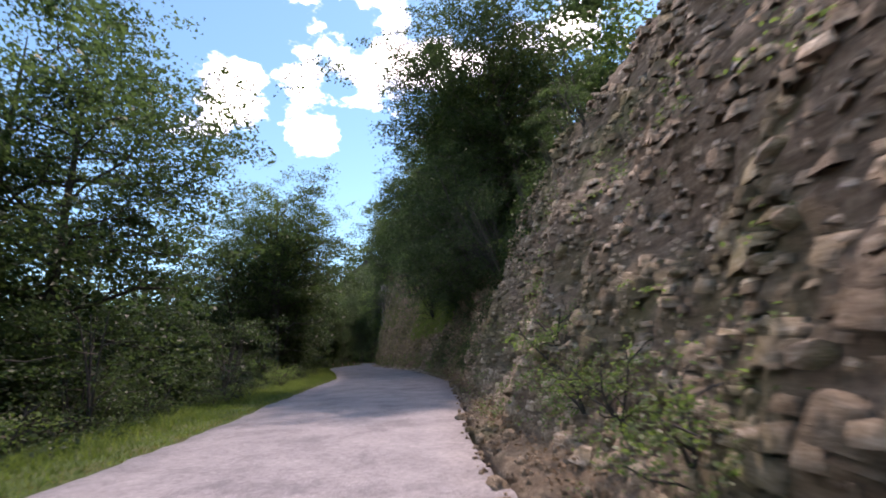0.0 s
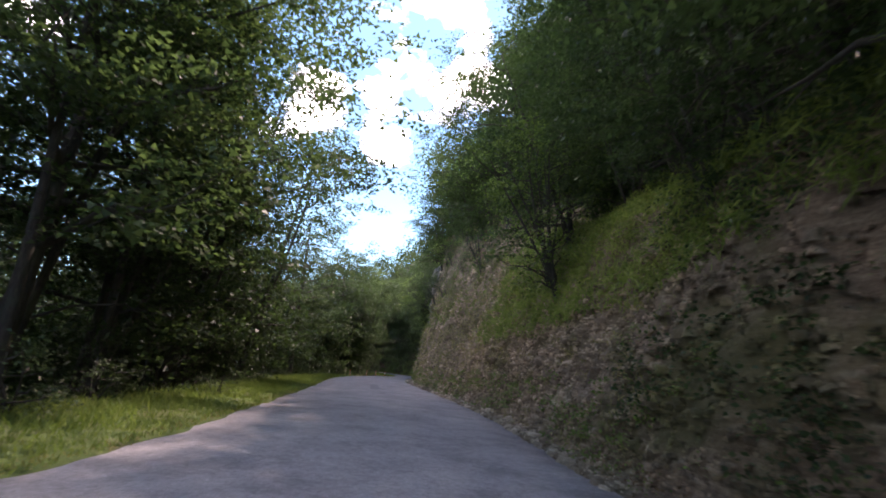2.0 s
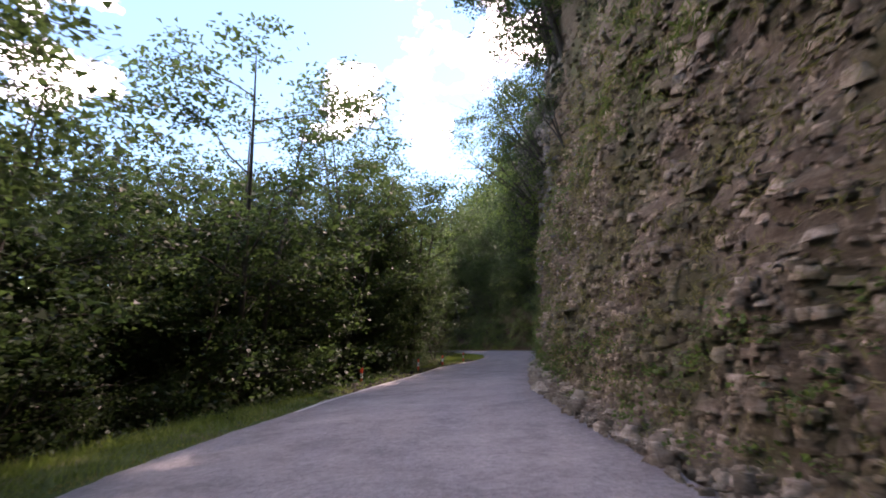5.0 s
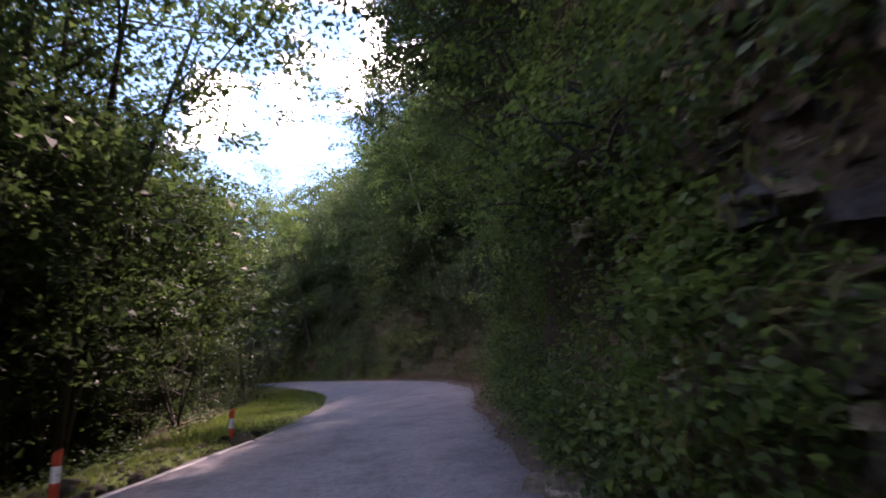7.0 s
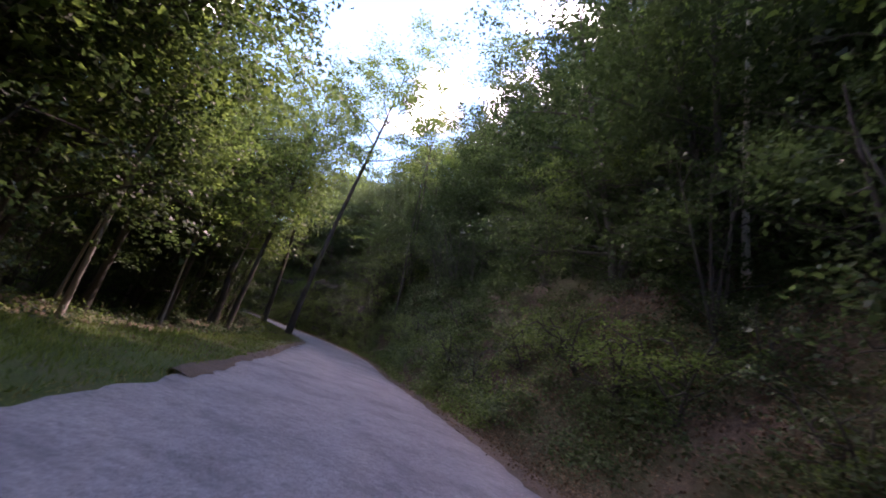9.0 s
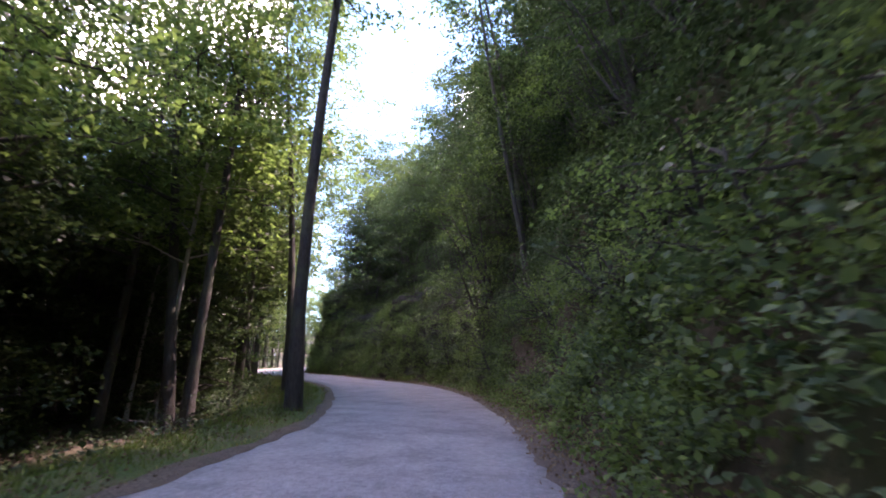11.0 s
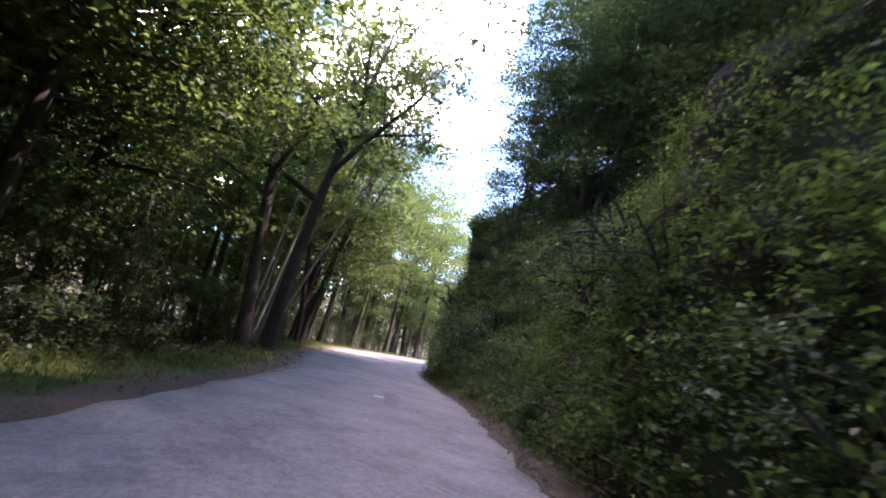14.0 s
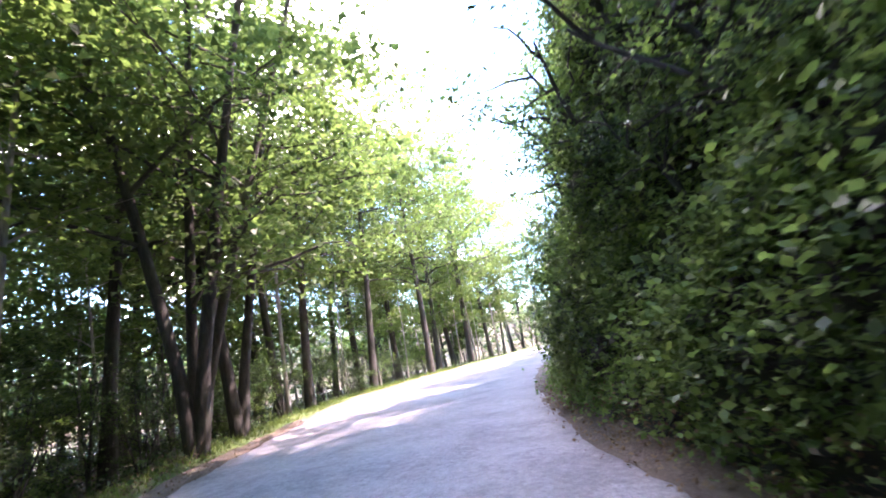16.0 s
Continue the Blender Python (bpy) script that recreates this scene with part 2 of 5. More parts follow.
def rock_material(name, dark, mid, light, moss, moss_share):
    """Thin-bedded limestone: lying layers, crumbling, with stains and moss."""
    m, nt, bsdf = material(name, 0.92)
    beds = noise_node(nt, 2.2, 8, 0.7, (1, 1, 5))
    fine = noise_node(nt, 16, 8, 0.75)
    big = noise_node(nt, 0.35, 5, 0.6)
    col = ramp(nt, beds, [(0.32, dark), (0.5, mid), (0.68, light)])
    col = mix(nt, ramp(nt, fine, [(0.35, (0.75, 0.75, 0.75)), (0.6, (0, 0, 0))]), col, dark)
    col = mix(nt, ramp(nt, big, [(0.48, (0, 0, 0)), (0.6, (moss_share,) * 3)]), col, moss)
    geo = nt.nodes.new("ShaderNodeNewGeometry")
    col = mix(nt, 0.85, col, ramp(nt, geo.outputs["Random Per Island"], [(0.0, (0.45, 0.42, 0.39)), (0.6, (1, 1, 1)), (1.0, (1.7, 1.7, 1.72))]), "MULTIPLY")
    obj = nt.nodes.new("ShaderNodeObjectInfo")
    col = mix(nt, 0.5, col, ramp(nt, obj.outputs["Random"], [(0.0, (0.7, 0.66, 0.6)), (1.0, (1.3, 1.3, 1.3))]), "MULTIPLY")
    nt.links.new(col, bsdf.inputs["Base Color"])
    layers = noise_node(nt, 5.0, 8, 0.75, (1, 1, 6))
    cracks = mix(nt, 0.5, fine, layers)
    bump(nt, bsdf, cracks, 1.0, 0.09)
    return m


ROCK = rock_material("brown_limestone", (0.135, 0.098, 0.062), (0.315, 0.250, 0.178), (0.520, 0.450, 0.360), (0.085, 0.090, 0.030), 0.6)
SCREE = rock_material("pale_limestone_chips", (0.200, 0.160, 0.115), (0.420, 0.355, 0.275), (0.600, 0.540, 0.450), (0.110, 0.105, 0.045), 0.3)
ROCK_GREY = rock_material("grey_limestone", (0.110, 0.104, 0.100), (0.235, 0.224, 0.214), (0.410, 0.396, 0.382), (0.050, 0.065, 0.028), 0.5)
# base tones darkened to carry the wall's shade; moss is mixed in too
ROCK_DARK = rock_material("darkened_mossy_limestone", (0.026, 0.023, 0.020), (0.060, 0.053, 0.045), (0.115, 0.104, 0.092), (0.045, 0.065, 0.020), 0.8)


ROCK_BED = rock_material("earthy_rock", (0.090, 0.066, 0.043), (0.210, 0.160, 0.110), (0.345, 0.285, 0.212), (0.075, 0.082, 0.026), 0.75)


def paint(name, colour, rough=0.5, wear=(0.25, 0.23, 0.2)):
    m, nt, bsdf = material(name, rough)
    n = noise_node(nt, 18, 6)
    nt.links.new(mix(nt, ramp(nt, n, [(0.55, (0, 0, 0)), (0.72, (0.7, 0.7, 0.7))]), colour, wear), bsdf.inputs["Base Color"])
    return m


PAINT_RED = paint("red_paint", (0.62, 0.075, 0.030))
PAINT_WHITE = paint("white_paint", (0.74, 0.73, 0.70))
LINE_WHITE = paint("worn_road_paint", (0.50, 0.49, 0.47), 0.8, (0.22, 0.21, 0.205))


# ---- the route: heading and speed along it, laid out as a curve on the ground ----
ROUTE_T = [-4, 0, 1, 2, 3, 4, 5.2, 6.5, 7.2, 7.7, 8.1, 8.5, 9.2, 10, 11, 11.5, 12, 12.5, 13, 13.5, 14, 14.5, 15, 15.5, 16, 17, 18.5, 20.5, 24]
ROUTE_HEADING = [1, 2, 4.6, 7.3, 10, 13, 11.5, 4, 1, 1.5, 4.5, 8.7, 16, 23.5, 29, 29.5, 31, 34.5, 39.5, 45.5, 51, 54.5, 57, 57.5, 56.5, 50, 40, 32, 28]
PACE_T, PACE = [-4, 0, 2, 4, 6, 8, 10, 12, 14, 16, 24], [13.8, 13.8, 13.2, 12.4, 11.6, 11.2, 10.6, 10.3, 9.6, 8.6, 8.6]


def spline(t, ts, vs):
    """Natural cubic through (ts, vs)."""
    ts, vs = np.array(ts, float), np.array(vs, float)
    n, h = len(ts), np.diff(ts)
    a, r = np.eye(n), np.zeros(n)
    for i in range(1, n - 1):
        a[i, i - 1:i + 2] = h[i - 1], 2 * (h[i - 1] + h[i]), h[i]
        r[i] = 6 * ((vs[i + 1] - vs[i]) / h[i] - (vs[i] - vs[i - 1]) / h[i - 1])
    m = np.linalg.solve(a, r)
    i = np.clip(np.searchsorted(ts, t) - 1, 0, n - 2)
    p, q = (ts[i + 1] - t) / h[i], (t - ts[i]) / h[i]
    return p * vs[i] + q * vs[i + 1] + ((p**3 - p) * m[i] + (q**3 - q) * m[i + 1]) * h[i] ** 2 / 6


_t = np.arange(-4, 24.001, 0.02)
_h = np.radians(spline(_t, ROUTE_T, ROUTE_HEADING))
_v = np.interp(_t, PACE_T, PACE) * 0.02
_x = np.concatenate([[0], np.cumsum(-np.sin(_h) * _v)[:-1]])
_y = np.concatenate([[0], np.cumsum(np.cos(_h) * _v)[:-1]])
_s = np.concatenate([[0], np.cumsum(_v)[:-1]])
_x, _y, _s = _x - _x[200], _y - _y[200], _s - _s[200]
S_MIN, S_MAX = _s[0], _s[-1]


def plan(s, u):
    """World x, y of the place s metres along the route and u metres to its right."""
    h = np.interp(s, _s, _h)
    return np.interp(s, _s, _x) + u * np.cos(h), np.interp(s, _s, _y) + u * np.sin(h)


def heading(s):
    return math.degrees(np.interp(s, _s, _h))


# by metres along the route: road edges, bank and cliff
KEY_S = np.array([-50, 0, 8, 16, 24, 34, 45, 58, 68, 78, 86, 93, 100, 106, 113, 122, 132, 142, 152, 160, 168, 176, 186, 200, 250.0])
EDGE_L = np.array([-4.3, -3.8, -3.5, -3.8, -3.8, -3.45, -3.97, -4.21, -4.5, -4.45, -4.2, -4.5, -3.6, -3.15, -3.05, -3.45, -3.2, -2.4, -3.2, -3.35, -3.45, -3.33, -4.7, -7.0, -6.6])
EDGE_R = np.array([1.25, 1.25, 1.35, 2.0, 2.7, 2.7, 2.8, 2.6, 2.2, 1.5, 1.28, 1.1, 1.22, 2.16, 2.5, 1.7, 1.3, 1.9, 2.1, 2.2, 1.55, 1.7, 0.95, 0.82, 1.1])
FOOT = np.array([0.9, 0.9, 0.8, 0.6, 0.5, 0.5, 0.5, 0.5, 0.6, 0.7, 0.5, 0.4, 0.45, 0.9, 0.9, 0.6, 0.5, 0.5, 0.5, 0.45, 0.45, 0.5, 0.4, 0.8, 0.8])
RUN = np.array([0.5, 0.5, 0.45, 0.35, 0.28, 0.3, 0.42, 0.36, 0.28, 0.22, 0.12, 0.14, 0.24, 0.95, 0.95, 0.6, 0.4, 0.3, 0.24, 0.2, 0.24, 0.5, 0.1, 0.6, 1.0])
CLIFF = np.array([9, 9, 8, 6, 4.5, 4.5, 6.5, 12, 15, 17, 17, 13, 8, 4, 4, 4.5, 5, 5.5, 6, 6, 5.5, 5, 8, 6, 4.0])
DROP = np.array([3, 3, 3, 3, 3.5, 4, 4, 4, 4, 4, 4, 4, 3.5, 3, 2, 1.6, 1.3, 1.2, 1, 1, 1.6, 2.6, 0.9, 0.5, 0.5])
VERGE = np.array([1.3, 1.3, 1.5, 2, 2.4, 2.6, 2.4, 2.6, 2, 1, 0.8, 0.9, 2.2, 4.4, 3.4, 1.6, 1.2, 1.6, 2.6, 2.6, 1.6, 1.0, 1.2, 1.6, 2])


def key(s, values):
    return np.interp(s, KEY_S, values)


def wobble(a, b, scale, octaves=4, seed=0.0):
    """Smooth noise over two arrays of metres, about -1 to 1."""
    out = np.empty(np.broadcast(a, b).shape)
    for i, (p, q) in enumerate(zip(np.broadcast_to(a, out.shape).ravel(), np.broadcast_to(b, out.shape).ravel())):
        out.ravel()[i] = noise.fractal((p / scale, q / scale, seed), 1.0, 2.0, octaves)
    return out


def right_bank(s, v):
    """Place on the right-hand bank, v metres up along its profile from the road's edge, before roughness: u and z."""
    foot, run, top = key(s, FOOT), key(s, RUN), key(s, CLIFF)
    face = np.hypot(1, run) * top
    a = np.clip(v, 0, foot)
    b = np.clip(v - foot, 0, face)
    c = np.maximum(v - foot - face, 0)
    u = key(s, EDGE_R) + a + b * run / np.hypot(1, run) + c * 0.80
    z = 0.12 * a / np.maximum(foot, 0.01) + b / np.hypot(1, run) + c * 0.60
    return u, z


def left_ground(s, w):
    """Height of the ground w metres outward from the road's left edge."""
    verge, drop = key(s, VERGE), key(s, DROP)
    x = np.clip((w - verge) / (drop * 1.9), 0, 1)
    return 0.03 - drop * (3 * x**2 - 2 * x**3) - 0.012 * np.maximum(w - verge - drop * 1.9, 0)


def bank_point(s, v):
    u, z = right_bank(s, v)
    x, y = plan(s, u)
    return np.array([float(x), float(y), float(z)])


def left_point(s, w):
    x, y = plan(s, float(key(s, EDGE_L)) - w)
    return np.array([float(x), float(y), float(left_ground(s, w))])


# ---- mesh helpers ----
def mesh_of(name, verts, faces, smooth=False):
    """A mesh from an (n, 3) array of places and an (m, k) array of corners."""
    me = bpy.data.meshes.new(name)
    verts, faces = np.asarray(verts, np.float32), np.asarray(faces, np.int32)
    k = faces.shape[1]
    me.vertices.add(len(verts))
    me.vertices.foreach_set("co", verts.ravel())
    me.loops.add(faces.size)
    me.loops.foreach_set("vertex_index", faces.ravel())
    me.polygons.add(len(faces))
    me.polygons.foreach_set("loop_start", np.arange(0, faces.size, k, dtype=np.int32))
    me.update(calc_edges=True)
    if smooth:
        me.polygons.foreach_set("use_smooth", np.ones(len(faces), bool))
    return me


def put(name, me, mat, parent=None, label="", category="", group="", kind=""):
    if not me.materials:
        me.materials.append(mat)
    ob = new(name, me)
    if parent:
        ob.parent = parent
    return tagged(ob, label, category, group, kind)


def part(name, bm, mat, parent, label=""):
    me = bpy.data.meshes.new(name)
    bm.to_mesh(me)
    bm.free()
    return put(name, me, mat, parent, label)


def grid_faces(rows, cols):
    i = np.arange(rows - 1)[:, None] * cols + np.arange(cols - 1)[None]
    return np.stack([i, i + 1, i + cols + 1, i + cols], -1).reshape(-1, 4)


def tube(points, radii, sides=7):
    """Places and faces of a tapered tube along the points."""
    points, verts = np.asarray(points, float), []
    for i, (p, r) in enumerate(zip(points, radii)):
        d = points[min(i + 1, len(points) - 1)] - points[max(i - 1, 0)]
        d /= np.linalg.norm(d) + 1e-9
        a = np.cross(d, (0.3, 0.9, 0.2))
        a /= np.linalg.norm(a)
        b = np.cross(d, a)
        for k in range(sides):
            w = 2 * math.pi * k / sides
            verts.append(p + r * (math.cos(w) * a + math.sin(w) * b))
    faces = [(i * sides + k, i * sides + (k + 1) % sides, (i + 1) * sides + (k + 1) % sides, (i + 1) * sides + k)
             for i in range(len(points) - 1) for k in range(sides)]
    return np.array(verts), np.array(faces)


def joined(pieces):
    vs, fs, n = [], [], 0
    for v, f in pieces:
        vs.append(v)
        fs.append(f + n)
        n += len(v)
    return np.concatenate(vs), np.concatenate(fs)


def leaves(rng, at, size, flat=0.55, width=0.6, spread=0.35, simple=False):
    """A folded, pointed leaf at each place. flat: how level they lie."""
    n = len(at)
    d = rng.normal(size=(n, 3))
    d[:, 2] = d[:, 2] * (1 - flat) - 0.25
    d /= np.linalg.norm(d, axis=1, keepdims=True)
    up = rng.normal(size=(n, 3)) * 0.55
    up[:, 2] += 1
    side = np.cross(d, up)
    side /= np.linalg.norm(side, axis=1, keepdims=True) + 1e-9
    nrm = np.cross(side, d)
    ln = (size * (1 + spread * rng.uniform(-1, 1, n)))[:, None]
    mid = at + d * ln * 0.5
    if simple:
        verts = np.stack([at - d * ln * 0.1 + side * ln * width * 0.2, at + d * ln * 0.55 - side * ln * width * 0.62, at + d * ln + side * ln * width * 0.45], 1)
        return verts.reshape(-1, 3), np.arange(3 * n).reshape(n, 3)
    verts = np.stack([at, mid + side * ln * width / 2 + nrm * ln * 0.1, at + d * ln, mid - side * ln * width / 2 + nrm * ln * 0.1], 1)
    return verts.reshape(-1, 3), np.arange(4 * n).reshape(n, 4)


# ---- road and ground ----
def strip(name, s_range, step, u_of, z_of, mat, label, category, kind="structure"):
    s = np.arange(s_range[0], s_range[1], step)
    us, zs = u_of(s), z_of(s)
    x, y = plan(s[:, None], us)
    v = np.stack([x, y, zs], -1).reshape(-1, 3)
    return put(name, mesh_of(name, v, grid_faces(len(s), us.shape[1])[:, ::-1], True), mat, None, label, category, kind=kind)


def edge_noise(s, seed):
    return wobble(s, 0 * s, 1.6, 4, seed) * 0.13 + wobble(s, 0 * s, 0.35, 3, seed + 5) * 0.05


def road_u(s):
    lo = key(s, EDGE_L) + edge_noise(s, 1.5)
    hi = key(s, EDGE_R) + edge_noise(s, 7.5)
    k = np.linspace(0, 1, 9)[None]
    mid = lo[:, None] * (1 - k) + hi[:, None] * k
    return np.concatenate([lo[:, None] - 0.05, mid, hi[:, None] + 0.05], 1)


def road_z(s):
    k = np.linspace(-1, 1, 9)[None]
    mid = 0.02 + 0.03 * (1 - k**2) + 0 * s[:, None]
    low = np.full((len(s), 1), -0.10)
    return np.concatenate([low, mid, low], 1)


strip("road", (S_MIN + 1, S_MAX - 1), 0.25, road_u, road_z, ASPHALT, "worn grey chip-sealed asphalt lane with crumbling edges", "road")

# left side: verge and wood floor, then the far slope of the valley
W = np.concatenate([[-0.25, 0.0], np.arange(0.3, 6, 0.35), np.arange(6.2, 16, 0.8), np.arange(17, 46, 2.5)])
SG = np.arange(S_MIN, S_MAX, 0.6)


def left_sheet(name, w, mat, label, category):
    z = left_ground(SG[:, None], w[None]) + wobble(SG[:, None], w[None], 1.2, 4, 3.3) * (0.05 + 0.12 * np.clip(w[None] - 1, 0, 3) / 3)
    z = np.where(w[None] <= 0.0, -0.08, z)
    x, y = plan(SG[:, None], key(SG, EDGE_L)[:, None] - w[None])
    v = np.stack([x, y, z], -1).reshape(-1, 3)
    return put(name, mesh_of(name, v, grid_faces(len(SG), len(w)), True), mat, None, label, category, kind="structure")


left_sheet("verge", W[:9], TURF, "grassy roadside verge with bare earthy patches", "verge")
left_sheet("ground", W[8:], SOIL, "dark forest floor falling away from the road", "ground")



def dirt_material():
    """Trodden earth with crumbled leaves and grit."""
    m, nt, bsdf = material("bare_dirt", 0.95)
    fine = noise_node(nt, 30, 8, 0.75)
    mid = noise_node(nt, 2.5, 5)
    col = ramp(nt, fine, [(0.3, (0.060, 0.042, 0.032)), (0.5, (0.140, 0.100, 0.078)), (0.72, (0.270, 0.205, 0.165))])
    col = mix(nt, ramp(nt, mid, [(0.45, (0, 0, 0)), (0.7, (0.6, 0.6, 0.6))]), col, (0.090, 0.080, 0.048))
    nt.links.new(col, bsdf.inputs["Base Color"])
    bump(nt, bsdf, fine, 1.0, 0.03)
    return m


DIRT = dirt_material()
SH = np.array([-0.16, 0.05, 0.22, 0.40, 0.58])


def left_shoulder(s):
    k = (0.42 + 0.4 * np.clip((s - 158) / 12, 0, 1) + 0.4 * wobble(s, 0 * s, 2.2, 3, 12.0))[:, None]
    return np.concatenate([key(s, EDGE_L)[:, None] + 0.14 + wobble(s, 0 * s, 0.5, 3, 5.5)[:, None] * 0.12, key(s, EDGE_L)[:, None] - SH[None, 1:] * k], 1)


def left_shoulder_z(s):
    w = np.maximum(key(s, EDGE_L)[:, None] - left_shoulder(s), 0)
    z = left_ground(s[:, None], w) + wobble(s[:, None], w, 1.2, 4, 3.3) * 0.05 + 0.03
    z[:, 0], z[:, -1] = 0.030, z[:, -1] - 0.10
    return np.maximum(z, 0.030) * (np.arange(5) < 4) + z * (np.arange(5) == 4)


strip("shoulder_1", (118, 215), 0.25, left_shoulder, left_shoulder_z, DIRT, "bare brown earth shoulder between asphalt and grass", "road shoulder")

# right side: bank, rock faces and the hillside above
V = np.concatenate([[-0.3, 0.0], np.arange(0.25, 8, 0.25), np.arange(8.4, 22, 0.6), np.arange(23, 75, 4.0)])


def rough_bank(s, v):
    u, z = right_bank(s, v)
    foot = key(s, FOOT)
    k = np.clip((v - foot) / 1.0, 0, 1)
    run = key(s, RUN)
    steep = np.clip(1.2 - run, 0.15, 1)
    big = np.interp(s, [0, 28, 36, 74, 82, 96], [0.5, 0.5, 0.26, 0.26, 0.6, 0.55])
    lump = wobble(s, v, 3.2, 5, 9.1) * big + wobble(s, v * 2.2, 0.8, 4, 4.4) * 0.20 * steep
    ledge = wobble(s * 0.25, v, 0.45, 3, 2.2) * 0.16 * steep
    return u + k * (lump + ledge) * 0.9, z - k * (lump * 0.3) + (1 - k) * 0.04 * wobble(s, v, 0.4, 3, 6.0)


def bank_sheet(name, s0, s1, mat, label, category):
    s = np.arange(s0, s1 + 0.01, 0.3)
    u, z = rough_bank(s[:, None], V[None] + 0 * s[:, None])
    z = np.where(V[None] <= 0, -0.08, z)
    x, y = plan(s[:, None], u)
    v = np.stack([x, y, z], -1).reshape(-1, 3)
    return put(name, mesh_of(name, v, grid_faces(len(s), len(V))[:, ::-1], True), mat, None, label, category, kind="structure")


cut_rock = bank_sheet("rock_face_1", S_MIN, 78, ROCK_BED, "crumbling thin-bedded brown limestone road cutting with grass on its ledges", "rock face")
tall_rock = bank_sheet("rock_face_2", 78, 92.1, ROCK_BED, "tall grey limestone cliff with scree at its foot", "rock face")
bank = bank_sheet("bank_1", 92.1, 150, SOIL, "steep earth bank hidden under ivy, ferns and shrubs", "bank")
wall_rock = bank_sheet("rock_face_3", 150, 190, ROCK_DARK, "mossy rock wall hung with ivy, shade put in its tone", "rock face")
bank_sheet("bank_2", 190, S_MAX, SOIL, "overgrown earth bank above the lane", "bank")



def right_shoulder(s):
    u, _ = rough_bank(s[:, None], np.maximum(SH[None], 0) * 0.95 + 0 * s[:, None])
    u[:, 0] = key(s, EDGE_R) - 0.12 + wobble(s, 0 * s, 0.5, 3, 15.5) * 0.14
    return u


def right_shoulder_z(s):
    _, z = rough_bank(s[:, None], np.maximum(SH[None], 0) * 0.95 + 0 * s[:, None])
    z = np.maximum(z, 0.0) + 0.03
    z[:, 0], z[:, -1] = 0.030, z[:, -1] - 0.08
    return z


strip("shoulder_2", (92, 215), 0.25, right_shoulder, right_shoulder_z, DIRT, "brown strip of dirt and leaf litter under the bank", "road shoulder")

# the floor of the valley, out to the horizon
bm = bmesh.new()
bmesh.ops.create_circle(bm, cap_ends=True, radius=3000, segments=64, matrix=Matrix.Translation((-60, 80, -6.5)))
tagged(part("ground_far", bm, SOIL, None, "wooded valley floor reaching to the horizon"), category="ground", kind="structure")

# the wooded slope across the valley
RIDGE = np.array([(-50, -150), (-62, -60), (-66, 20), (-78, 80), (-112, 118), (-150, 165), (-165, 230), (-120, 300), (-30, 340)], float)
_rk = np.linspace(0, len(RIDGE) - 1, 160)
RIDGE_X, RIDGE_Y = spline(_rk, range(len(RIDGE)), RIDGE[:, 0]), spline(_rk, range(len(RIDGE)), RIDGE[:, 1])


def ridge_point(k, d):
    """World place on the far slope: k along it, d metres back from its foot (arrays)."""
    i = np.clip(k, 0, 158.999)
    x, y = np.interp(i, range(160), RIDGE_X), np.interp(i, range(160), RIDGE_Y)
    dx, dy = np.interp(i, range(160), np.gradient(RIDGE_X)), np.interp(i, range(160), np.gradient(RIDGE_Y))
    n = np.hypot(dx, dy)
    z = -7 + 22 * np.clip(d / 75, 0, 1) ** 0.85
    return x - dy / n * d, y + dx / n * d, z


_k, _d = np.meshgrid(np.arange(160.0), np.linspace(0, 130, 14), indexing="ij")
_gx, _gy, _gz = ridge_point(_k, _d)
put("hill_far", mesh_of("hill_far", np.stack([_gx, _gy, _gz + wobble(_k, _d, 9, 3, 1.0) * 1.2], -1).reshape(-1, 3), grid_faces(160, 14), True),
    SOIL, None, "wooded slope across the valley", "hill", kind="structure")


